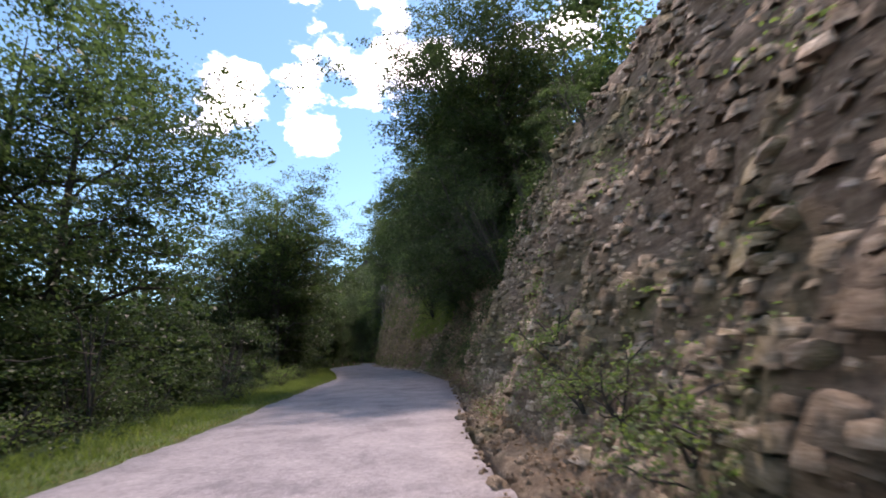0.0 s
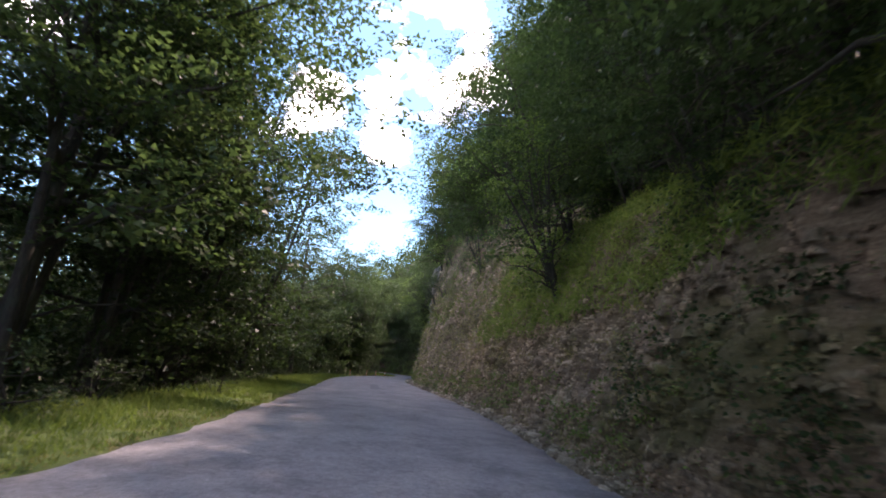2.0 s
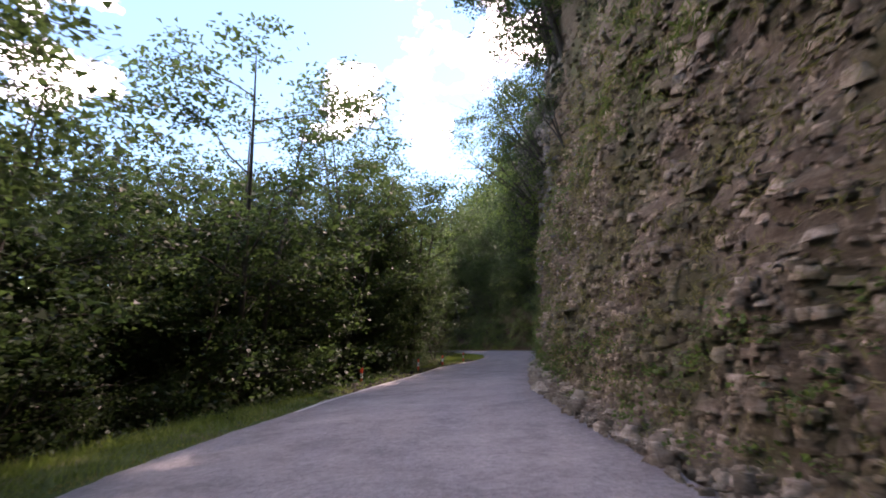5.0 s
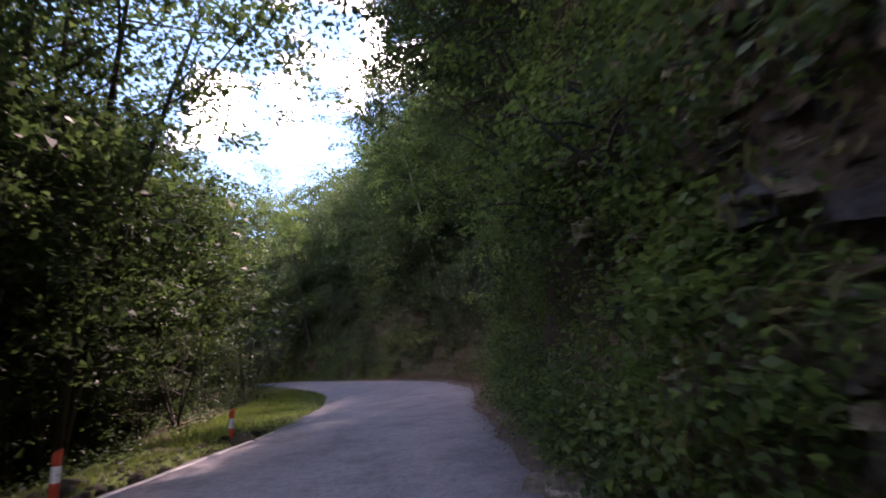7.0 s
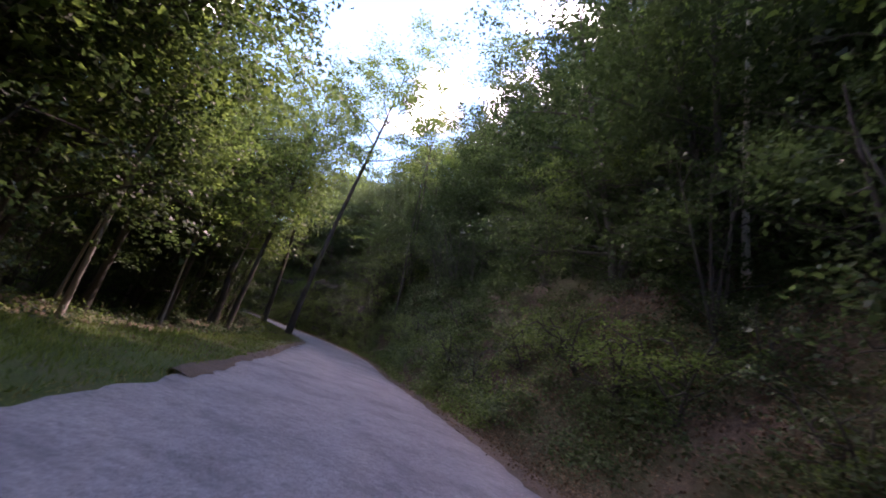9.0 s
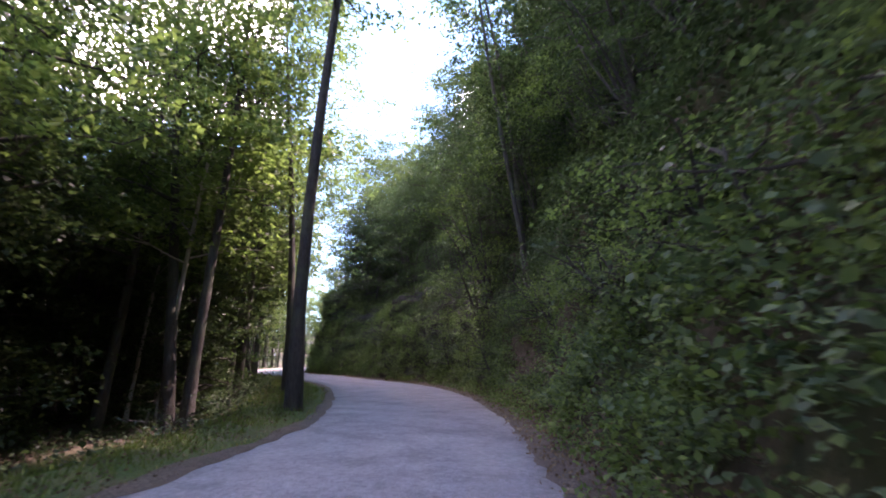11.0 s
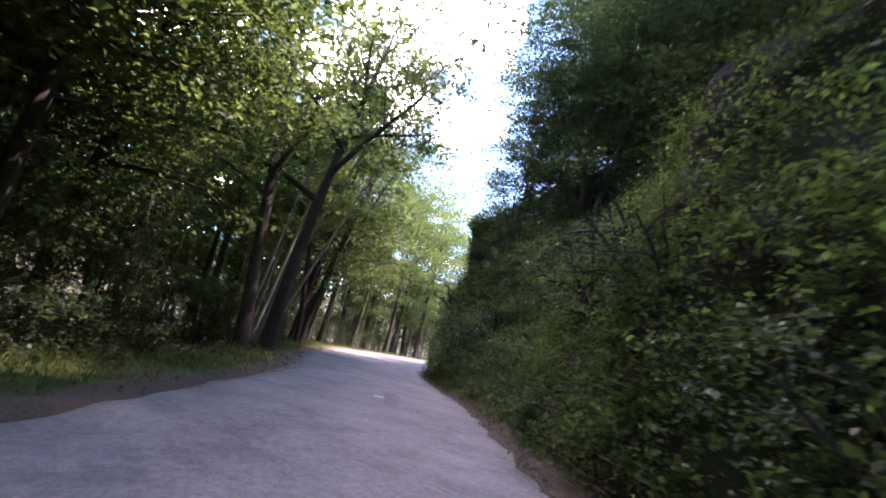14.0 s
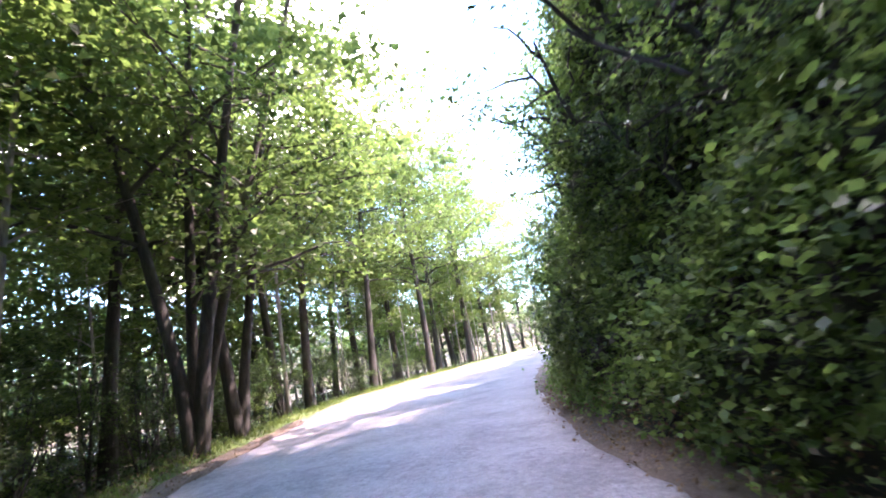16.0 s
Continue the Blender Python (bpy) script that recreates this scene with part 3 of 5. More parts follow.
# ---- trees ----
def crown_and_wood(rng, height, base, radius, n_leaves, leaf, trunk_r, limbs, droop=0.0, forks=1, bend=0.5, flat=0.6, twigs=True, thick=0.5, simple=True):
    """Wood and leaves of a broadleaved tree that stands at the origin."""
    wood, anchors = [], []
    for f in range(forks):
        a0 = rng.uniform(0, 6.28)
        lean = (0.0 if forks == 1 else rng.uniform(0.10, 0.28))
        k = np.linspace(0, 1, 9)
        sway = np.stack([np.cos(a0) * lean * height * k**1.2 + bend * np.sin(k * 3 + a0) * 0.35, np.sin(a0) * lean * height * k**1.2 + bend * np.sin(k * 2.3 + 2 * a0) * 0.35, height * 0.93 * k], 1)
        sway[:, :2] -= sway[0, :2]
        sway[0, 2] = -0.4
        rad = trunk_r * (1 - k) ** 0.8 * (1 if forks == 1 else 0.8) + 0.015
        rad[0] *= 1.35
        wood.append(tube(sway, rad, 7 if trunk_r > 0.1 else 5))
        n_l = max(4, limbs // forks)
        for j in range(n_l):
            q = base / height + (0.95 - base / height) * (j + rng.uniform(0, 0.9)) / n_l
            p = np.array([np.interp(q, k, sway[:, c]) for c in range(3)])
            a = a0 + j * 2.4 + rng.uniform(-0.5, 0.5)
            shape = math.sin(math.pi * min(1, 0.22 + 0.78 * (1 - q) / (1 - base / height + 1e-6)) * 0.62 + 0.35)
            ln = radius * max(0.3, shape) * rng.uniform(0.65, 1.2)
            rise = rng.uniform(0.15, 0.75) - droop
            d = np.array([math.cos(a), math.sin(a), rise])
            kk = np.linspace(0, 1, 5)[:, None]
            limb = p + d * ln * kk + np.array([0, 0, -0.25 * ln * (0.3 + droop)]) * kk**2 + rng.normal(size=(5, 3)) * 0.10 * ln * kk * 0.6
            r0 = max(0.02, np.interp(q, k, rad) * thick)
            wood.append(tube(limb, r0 * (1 - 0.85 * kk[:, 0]) + 0.006, 4 if trunk_r > 0.1 else 3))
            for _ in range(4):
                qq = rng.uniform(0.3, 0.95)
                o = p + d * ln * qq + np.array([0, 0, -0.25 * ln * (0.3 + droop)]) * qq**2
                td = rng.normal(size=3) * (0.7, 0.7, 0.35) + d * 0.5
                tl = ln * rng.uniform(0.25, 0.5)
                twig = o + td * tl * np.linspace(0, 1, 3)[:, None]
                if trunk_r > 0.06 and twigs:
                    wood.append(tube(twig[::2], [r0 * 0.3 + 0.004, 0.004], 3))
                anchors.append((twig[1], tl * 0.5))
                anchors.append((twig[2], tl * 0.6))
            anchors.append((limb[3], ln * 0.22))
            anchors.append((limb[4], ln * 0.25))
        anchors.append((sway[-1], radius * 0.3))
    pts = np.array([a for a, _ in anchors])
    rr = np.array([r for _, r in anchors])
    w = rr ** 1.5
    # sprays of leaves round the twig ends, flattened into layers
    n_spray = max(24, n_leaves // 56)
    pick = rng.choice(len(pts), n_spray, p=w / w.sum())
    centre = pts[pick] + rng.normal(size=(n_spray, 3)) * rr[pick, None] * (0.75, 0.75, 0.55)
    each = rng.integers(0, n_spray, n_leaves)
    tilt = rng.normal(size=(n_spray, 2)) * 0.25
    off = rng.normal(size=(n_leaves, 3)) * (leaf * 2.5, leaf * 2.5, leaf * 0.75)
    off[:, 2] += (off[:, :2] * tilt[each]).sum(1) - 0.12 * np.hypot(off[:, 0], off[:, 1])
    lv = leaves(rng, centre[each] + off, leaf, flat, 0.75 if simple else 0.62, simple=simple)
    return joined(wood), lv


SAMPLE = {}


def make_tree(name, seed, leaf_mat, bark, label, category="tree", **kw):
    rng = np.random.default_rng(seed)
    wood, lv = crown_and_wood(rng, **kw)
    tree = tagged(new(name), label, category)
    put("trunk", mesh_of("trunk", *wood, True), bark, tree)
    put("crown", mesh_of("crown", *lv), leaf_mat, tree)
    SAMPLE[tree] = lv[0][::9]
    return tree


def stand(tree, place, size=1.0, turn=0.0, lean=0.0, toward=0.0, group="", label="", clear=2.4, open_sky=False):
    """Puts a copy of the tree at the place; it leans by degrees toward a compass turn."""
    m = Matrix.Translation(place) @ Matrix.Rotation(radians(toward), 4, "Z") @ Matrix.Rotation(radians(lean), 4, "Y") @ Matrix.Rotation(radians(turn - toward), 4, "Z") @ Matrix.Diagonal((size, size, size, 1))
    # skip trees whose leaves come too near the camera's path at eye height
    p = SAMPLE[tree] @ np.array(m.to_3x3()).T + np.array(m.translation)
    near = (_s > -30) & (np.hypot(_x - m.translation.x, _y - m.translation.y) < 14)
    if near.any():
        gx, gy = _x[near][::8], _y[near][::8]
        gap = np.sqrt((p[:, None, 0] - gx) ** 2 + (p[:, None, 1] - gy) ** 2 + (0.8 * (p[:, None, 2] - 1.3)) ** 2).min()
        if gap < (1.2 if tree in BUSH else clear):
            return None
        # open_sky skips crowns over the lane so the camera's view keeps its sky
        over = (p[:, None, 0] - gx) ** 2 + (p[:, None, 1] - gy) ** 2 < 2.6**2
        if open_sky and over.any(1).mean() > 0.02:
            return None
    c = copy_thing(tree, m)
    return tagged(c, label=label, group=group)


BEECH = [make_tree("beech_tree", 10 + i, LEAF_BEECH, BARK, "tall broadleaved tree with a dark trunk and dense green crown",
                   height=16.5, base=4.2, radius=4.6, n_leaves=14000, leaf=0.18, trunk_r=0.22, limbs=26, droop=0.1) for i in range(3)]
BEECH_FINE = [make_tree("beech_tree", 14 + i, LEAF_BEECH, BARK, "tall broadleaved tree with a dark trunk and dense green crown",
                        height=16.5, base=4.2, radius=4.6, n_leaves=29000, leaf=0.145, trunk_r=0.24, limbs=30, droop=0.12) for i in range(2)]
BEECH_FAR = [make_tree("woodland_tree", 20 + i, (LEAF_BEECH, LEAF_DARK, LEAF_FRESH)[i], BARK, "broadleaved woodland tree deep in the forest",
                       height=16.0, base=1.8, radius=4.6, n_leaves=3400, leaf=0.40, trunk_r=0.18, limbs=12, droop=0.1, twigs=False) for i in range(3)]
TALL = [make_tree("tall_tree", 40 + i, LEAF_FRESH if i == 1 else LEAF_MID, BARK, "tall forest tree with a bare dark trunk and high crown",
                  height=19, base=6.5, radius=4.4, n_leaves=11000, leaf=0.175, trunk_r=0.20, limbs=22, droop=0.15, bend=0.9) for i in range(3)]
FORKED = [make_tree("forked_tree", 43 + i, LEAF_BEECH, BARK, "crooked dark tree with thick forking limbs over the lane",
                    height=16, base=6.2, radius=4.8, n_leaves=9500, leaf=0.15, trunk_r=0.26, limbs=11, droop=-0.15, bend=1.2, thick=0.72) for i in range(2)]
BIRCH = [make_tree("birch_tree", 56 + i, LEAF_FRESH, BARK_PALE, "slender pale-barked birch leaning over the verge",
                   height=17, base=8.0, radius=2.2, n_leaves=2600, leaf=0.14, trunk_r=0.068, limbs=12, bend=0.9) for i in range(2)]
AIRY = [make_tree("airy_tree", 46, LEAF_DARK, BARK, "thin leaning tree with a sparse feathery crown",
                  height=15, base=3.0, radius=2.8, n_leaves=5200, leaf=0.15, trunk_r=0.13, limbs=24, forks=2, bend=0.9)]
ALDER = [make_tree("alder_tree", 30 + i, LEAF_DARK, BARK, "tall dark-leaved tree with several leaning stems",
                   height=15, base=3.6, radius=3.6, n_leaves=14500, leaf=0.16, trunk_r=0.16, limbs=24, forks=3) for i in range(2)]
CLUMP = [make_tree("alder_tree", 36 + i, LEAF_MID, BARK, "tall tree with several spreading stems, light put in leaf tone",
                   height=15, base=3.6, radius=3.8, n_leaves=12000, leaf=0.16, trunk_r=0.16, limbs=24, forks=3) for i in range(2)]
HANG = [make_tree("hillside_tree", 33 + i, (LEAF_DARK, LEAF_BEECH)[i], BARK, "low-branched dark tree hanging over the bank",
                  height=11, base=0.7, radius=3.6, n_leaves=12000, leaf=0.15, trunk_r=0.15, limbs=30, forks=2, droop=0.3) for i in range(2)]
HIGH = [make_tree("tall_tree", 47, LEAF_MID, BARK, "tall forest tree with a bare dark trunk and high crown",
                  height=25, base=13, radius=4.4, n_leaves=9000, leaf=0.18, trunk_r=0.20, limbs=18, bend=2.0)]
POLE_HIGH = [make_tree("slender_tree", 61 + i, LEAF_FRESH, BARK, "slender dark-barked tree with bare stem and high crown",
                       height=20, base=12.5, radius=2.0, n_leaves=2600, leaf=0.17, trunk_r=0.075, limbs=10, bend=1.6) for i in range(2)]
POLE = [make_tree("slender_tree", 50 + i, LEAF_FRESH, BARK_PALE, "slender pale-barked forest tree with a light green crown",
                  height=15, base=5.0, radius=2.4, n_leaves=3600, leaf=0.19, trunk_r=0.075, limbs=14, bend=0.8) for i in range(3)]
HAZEL = [make_tree("hazel_shrub", 70 + i, (LEAF_FRESH, LEAF_BEECH, LEAF_DARK)[i], BARK, "leafy many-stemmed hazel shrub", "shrub",
                   height=4.6, base=0.3, radius=1.9, n_leaves=2600, leaf=0.105, trunk_r=0.05, limbs=14, forks=4, simple=False) for i in range(3)]
BUSH = [make_tree("low_bush", 90 + i, (LEAF_IVY, LEAF_FRESH)[i], BARK, "low leafy roadside bush", "bush",
                  height=1.4, base=0.1, radius=0.85, n_leaves=1100, leaf=0.075, trunk_r=0.02, limbs=9, forks=3, simple=False) for i in range(2)]


def along(rng, trees, s0, s1, spacing, w0, w1, size=(0.8, 1.15), side="left", group="", lean=0.0):
    """Trees at uneven spacing along a stretch; w metres out from the road's edge (left) or v metres up the bank (right)."""
    s = s0
    while s < s1:
        w, tree, k, turn, tip = rng.uniform(w0, w1), trees[rng.integers(len(trees))], rng.uniform(*size), rng.uniform(0, 360), lean + rng.uniform(-3, 4)
        toward = heading(s) + (0 if side == "left" else 180)
        for back in range(4):
            p = left_point(s, w + back) if side == "left" else bank_point(s, w + 1.4 * back)
            # sky kept open only along the stretch where the camera's view needs it
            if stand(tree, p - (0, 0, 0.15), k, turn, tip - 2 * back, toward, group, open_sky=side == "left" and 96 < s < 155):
                break
        s += spacing * rng.uniform(0.6, 1.4)


def one(tree, s, w, size=1.0, turn=0.0, lean=0.0, side="left", ahead=0.0, label=""):
    """One tree by its place; it leans over the road, or ahead degrees off that."""
    p = left_point(s, w) if side == "left" else bank_point(s, w)
    stand(tree, p - (0, 0, 0.1), size, turn, lean, heading(s) + (0 if side == "left" else 180) + ahead, label=label, clear=1.2)


VALLEY, WOOD, HILL = "trees on the valley side", "slender trees in the wood", "trees on the hillside"
rng = np.random.default_rng(5)
# left: edge of the wood
one(BEECH_FINE[0], 38.2, 4.9, 1.0, 40, 0)
one(BEECH_FINE[1], 45.5, 6.5, 1.0, 200, 0)
for s, w in ((37.4, 4.2), (39.3, 5.6), (41.2, 4.5), (43.4, 6.0)):
    one(HIGH[0], s, w, 0.62, 75 * s, 3)
along(rng, ALDER, 39, 50, 3.6, 4.2, 7, (0.85, 1.0), group=VALLEY)
along(rng, ALDER, 58, 64, 3.0, 6.0, 9, (0.9, 1.0), group=VALLEY)
along(rng, ALDER, 56, 84, 6.0, 6.0, 9, (0.7, 0.85), group=VALLEY)
along(rng, BEECH, 8, 18, 5.0, 13, 17, (0.95, 1.05), group=VALLEY)
one(BEECH_FINE[0], 67.0, 3.2, 0.86, 130, 0)
along(rng, BEECH_FAR[1:2], 47, 86, 2.8, 8.5, 13, (0.5, 0.7), group=VALLEY)
along(rng, HAZEL[2:], 47, 86, 2.0, 4.5, 8, (0.7, 1.1), group="shrubs at the wood's edge")
one(AIRY[0], 54.0, 4.0, 1.1, 60, 4)
for i, (s, w, k) in enumerate(((16.5, 7.4, 1.0), (17.5, 10.5, 1.12), (13.0, 12.5, 1.05), (9.0, 8.5, 0.8))):
    one(BEECH_FINE[i % 2], s, w, k, 77 * i, 0)
along(rng, BEECH_FINE, 104, 128, 6.0, 9.5, 12, (0.85, 1.0), group=VALLEY)
along(rng, BEECH_FAR[1:2], 84, 102, 2.6, 9, 14, (0.8, 1.0), group=VALLEY)
along(rng, AIRY, 80, 104, 3.0, 4.0, 14, (1.0, 1.35), group=VALLEY)
one(BEECH_FINE[0], 93.6, 5.6, 1.0, 20, -2, label="dark thick-trunked tree just below the road edge")
along(rng, ALDER, 83, 103, 7.0, 3.8, 8, (1.0, 1.25), group=VALLEY)
along(rng, ALDER, 102, 126, 3.4, 7.0, 9.5, (0.85, 1.05), group=VALLEY, lean=4)
along(rng, TALL, 122, 142, 4.5, 6.5, 11, (0.85, 1.0), group=VALLEY)
along(rng, TALL, 150, 176, 3.6, 5.5, 11, (0.85, 1.05), group=VALLEY)
along(rng, TALL[:1], 157, 174, 3.4, 3.6, 5.0, (0.85, 1.0), group=VALLEY)
along(rng, HANG, 154, 178, 3.6, 5.5, 8, (0.55, 0.8), group=VALLEY)
along(rng, TALL, 184, 204, 4.0, 5.0, 9, (0.9, 1.1), group=VALLEY)
# deeper in the wood
along(rng, HANG[:1], 54, 92, 3.0, 6.5, 10, (0.9, 1.2), group=VALLEY)
along(rng, HANG, 92, 132, 4.0, 10, 14, (0.8, 1.1), group=VALLEY)
along(rng, HANG, 132, 178, 3.4, 9, 15, (0.75, 1.05), group=VALLEY)
along(rng, HAZEL[:2], 186, 214, 1.2, 2.4, 7, (0.45, 0.8), group="shrubs at the wood's edge")
along(rng, BEECH_FAR[:2], 34, 128, 6.0, 12, 18, (0.8, 1.0), group=VALLEY)
along(rng, BEECH_FAR[:2], 0, 125, 8.0, 20, 30, (0.85, 1.1), group=VALLEY)
along(rng, BEECH_FAR[2:], 128, 190, 7.0, 17, 22, (0.8, 1.05), group=VALLEY)
along(rng, BEECH_FAR[2:], 186, 246, 4.0, 10, 17, (0.75, 1.0), group=VALLEY)
along(rng, HAZEL[:2], 186, 246, 2.2, 5, 20, (0.6, 1.0), group="shrubs at the wood's edge")
along(rng, POLE, 118, 178, 3.2, 4.5, 13, (0.8, 1.15), group=WOOD)
along(rng, POLE, 186, 246, 1.5, 2.5, 13, (0.75, 1.1), group=WOOD)
along(rng, HAZEL[1:], 2, 34, 2.4, 2.6, 7, (0.6, 1.0), group="shrubs at the wood's edge")
along(rng, BEECH_FAR[1:2], 12, 36, 2.8, 8, 12, (0.45, 0.6), group=VALLEY)
along(rng, BEECH_FAR[1:2], 62, 92, 2.8, 11, 15, (0.65, 0.85), group=VALLEY)
along(rng, HAZEL[2:], 34, 120, 4.0, 3.6, 8, (0.6, 1.0), group="shrubs at the wood's edge")
along(rng, HAZEL[:2], 116, 186, 2.4, 9, 16, (0.5, 0.9), group="shrubs at the wood's edge")
along(rng, HAZEL, 186, 248, 3.0, 8, 20, (0.6, 1.0), group="shrubs at the wood's edge")
along(rng, BUSH, 0, 44, 2.2, 1.6, 3.4, (0.5, 1.0), group="bushes along the verge")
along(rng, BUSH[:1], 46, 80, 4.5, 2.8, 4.4, (0.5, 0.9), group="bushes along the verge")
along(rng, BUSH[:1], 113, 180, 4.5, 2.8, 4.4, (0.5, 0.9), group="bushes along the verge")
# trees that stand out by themselves
one(HIGH[0], 145.3, 0.8, 0.95, 40, -1, label="thick dark-trunked tree growing close beside the lane")
one(HIGH[0], 148.4, 4.4, 0.9, 120, -2)
one(TALL[0], 149.4, 5.2, 1.05, 250, -3)
one(HIGH[0], 152.6, 1.7, 0.85, 200, -2)
one(TALL[2], 168.5, 6.2, 1.0, 80, 3)
one(TALL[0], 171.2, 6.6, 1.05, 300, 3)
one(TALL[1], 173.5, 6.2, 1.0, 190, 1)
for i, (s, w) in enumerate(((170.0, 6.2), (173.0, 8.5), (175.5, 6.6), (176.8, 9.2))):
    one(TALL[i % 3], s, w, 1.1, 60 * i, 2)
one(FORKED[0], 179.6, 1.7, 0.95, 10, -4)
one(FORKED[1], 180.6, 1.0, 1.0, 200, 3)
for i, (ds, w, ln) in enumerate(((0, 1.9, 9), (0.5, 2.2, 13), (1.0, 1.8, 15), (0.3, 2.8, 6), (1.6, 2.6, 11))):
    one(BIRCH[i % 2], 183.0 + ds, w, 1.0, 70 * i, ln)
for i, (ds, w) in enumerate(((0, 2.6), (1.8, 3.4), (3.4, 2.8))):
    one(CLUMP[i % 2], 190.2 + 0.7 * ds, w - 1.4, 1.1, 100 * i, 1)
one(POLE[0], 119.5, 6.3, 0.95, 0, 14, "right")
one(POLE[1], 113.4, 7.8, 0.9, 90, 22, "right")
one(POLE_HIGH[0], 146.2, 3.6, 1.0, 10, 4, "right")
one(POLE_HIGH[1], 147.0, 3.8, 1.0, 200, 6, "right")
# right: trees on the hillside; back rows, mostly unseen, keep the sun off
along(rng, HANG, 22, 34, 2.0, 4.6, 7.5, (0.62, 0.85), "right", HILL, 10)
along(rng, HANG, 37, 47, 2.6, 7.5, 11, (0.75, 1.0), "right", HILL, 8)
along(rng, HANG, 46, 92, 3.2, 13, 18, (0.7, 1.0), "right", HILL, 4)
along(rng, BEECH_FINE, 24.5, 34, 3.6, 9.0, 11.0, (0.85, 0.95), "right", HILL, 7)
one(BEECH_FINE[0], 25.8, 7.5, 0.95, 30, 13, "right", label="tall broadleaved tree leaning out from the bank")
# two rows added mainly to throw shade on the road
along(rng, BEECH_FINE, 50, 60, 4.0, 12.5, 14.0, (0.8, 0.95), "right", HILL, 3)
along(rng, BEECH_FINE, 38, 50, 4.0, 9.0, 12.0, (0.75, 0.9), "right", HILL, 4)
# two trees added to shade a sunny patch of the lane
one(HANG[1], 153.0, 7.5, 0.75, 0, 4, "right")
one(HANG[0], 149.5, 8.5, 0.85, 90, 2, "right")
one(HAZEL[0], 43.6, 4.9, 1.25, 50, 10, "right", label="tall bright yellow-green shrub above the rock")
one(HAZEL[0], 45.4, 5.2, 1.15, 140, 8, "right", label="tall bright yellow-green shrub above the rock")
one(HAZEL[0], 47.0, 7.0, 1.3, 0, 8, "right", label="tall bright yellow-green shrub above the rock")
along(rng, HAZEL[1:], 33, 46, 1.5, 5.0, 9.5, (0.6, 1.1), "right", "shrubs on the bank", 10)
along(rng, BEECH, 33, 46, 4.0, 12, 15, (0.6, 0.8), "right", HILL, 4)
along(rng, HANG, 96, 124, 3.0, 5.5, 9, (0.7, 0.95), "right", HILL, 5)
along(rng, HANG, 124, 157, 2.6, 7, 9.5, (0.6, 0.8), "right", HILL, 2)
along(rng, HANG, 158, 188, 3.0, 11, 14, (0.6, 0.8), "right", HILL, 0)
# row added so that the sun stays blocked
along(rng, BEECH, 124, 188, 5.0, 12, 15, (0.75, 0.9), "right", HILL, 2)
along(rng, BEECH_FAR[1:2], 27, 36, 2.6, 8.5, 15, (0.6, 0.9), "right", HILL, 4)
along(rng, BEECH_FAR, 40, 96, 4.5, 16, 24, (0.5, 0.8), "right", HILL, 4)
# mostly unseen back row, kept to block the sun
along(rng, BEECH_FAR, 94, 236, 4.6, 17, 22, (0.6, 0.95), "right", HILL, 6)
along(rng, BEECH, 99, 119, 4.0, 11, 15, (0.8, 1.0), "right", HILL, 3)
along(rng, BEECH_FINE, 159, 182, 4.6, 9.5, 12, (0.68, 0.85), "right", HILL, 6)
# added to cast shade on the lane further on
one(HANG[0], 169.0, 7.8, 0.7, 30, 3, "right")
# another back row, hardly seen, that blocks the sun
along(rng, BEECH_FAR[1:2], 96, 162, 3.0, 17, 24, (0.8, 1.0), "right", HILL, 4)
along(rng, ALDER, 126, 138, 5.0, 7, 10, (0.7, 0.85), "right", HILL, 4)
along(rng, HAZEL[2:], 112, 152, 1.8, 9.5, 14, (0.9, 1.3), "right", "shrubs on the bank", 5)
# row added for its shade on the lane
along(rng, ALDER, 142, 156, 5.0, 9, 12, (0.7, 0.85), "right", HILL, 4)
along(rng, ALDER, 99, 124, 3.0, 8, 12, (0.9, 1.1), "right", HILL, 4)
# added to keep the sun off the lane
one(HANG[1], 179.0, 8.5, 0.7, 90, 3, "right")
# rearmost row, hardly seen, kept for the shade it casts
along(rng, BEECH_FAR, 32, 240, 8.0, 22, 32, (0.8, 1.0), "right", HILL, 4)
along(rng, BEECH, 106, 130, 3.4, 8.5, 11.5, (1.0, 1.2), "right", HILL, 3)
along(rng, BEECH, 130, 142, 4.5, 9, 12, (0.75, 0.9), "right", HILL, 4)
one(HAZEL[0], 95.0, 6.5, 1.3, 0, 18, "right", label="bright green shrub drooping from the cliff")
one(HAZEL[0], 93.0, 8.5, 1.3, 90, 35, "right", label="bright green shrub drooping from the cliff")
for i, (s, v) in enumerate(((149.3, 2.6), (150.6, 3.6), (151.6, 2.2))):
    one(HAZEL[0], s, v, 1.25 - 0.15 * i, 70 * i, 12, "right", label="bright yellow-green shrub on the bank")
one(HANG[0], 181.0, 9.0, 0.7, 0, 4, "right")
one(HANG[1], 185.5, 10.5, 0.75, 120, 4, "right")
one(HANG[0], 190.0, 11.0, 0.7, 220, 4, "right")
along(rng, HAZEL, 88, 104, 1.5, 3.6, 11, (0.6, 1.0), "right", "shrubs on the bank", 30)
along(rng, HAZEL[1:], 105, 124, 1.1, 3.6, 9, (0.7, 1.1), "right", "shrubs on the bank", 14)
along(rng, HAZEL, 122, 153, 1.8, 5.5, 8.5, (0.55, 1.0), "right", "shrubs on the bank", 20)
along(rng, HAZEL[1:], 154, 182, 2.6, 6.5, 9, (0.5, 0.8), "right", "shrubs on the bank", 5)
along(rng, HAZEL, 194, 248, 4.0, 1.5, 6, (0.6, 1.1), "right", "shrubs on the bank", 8)
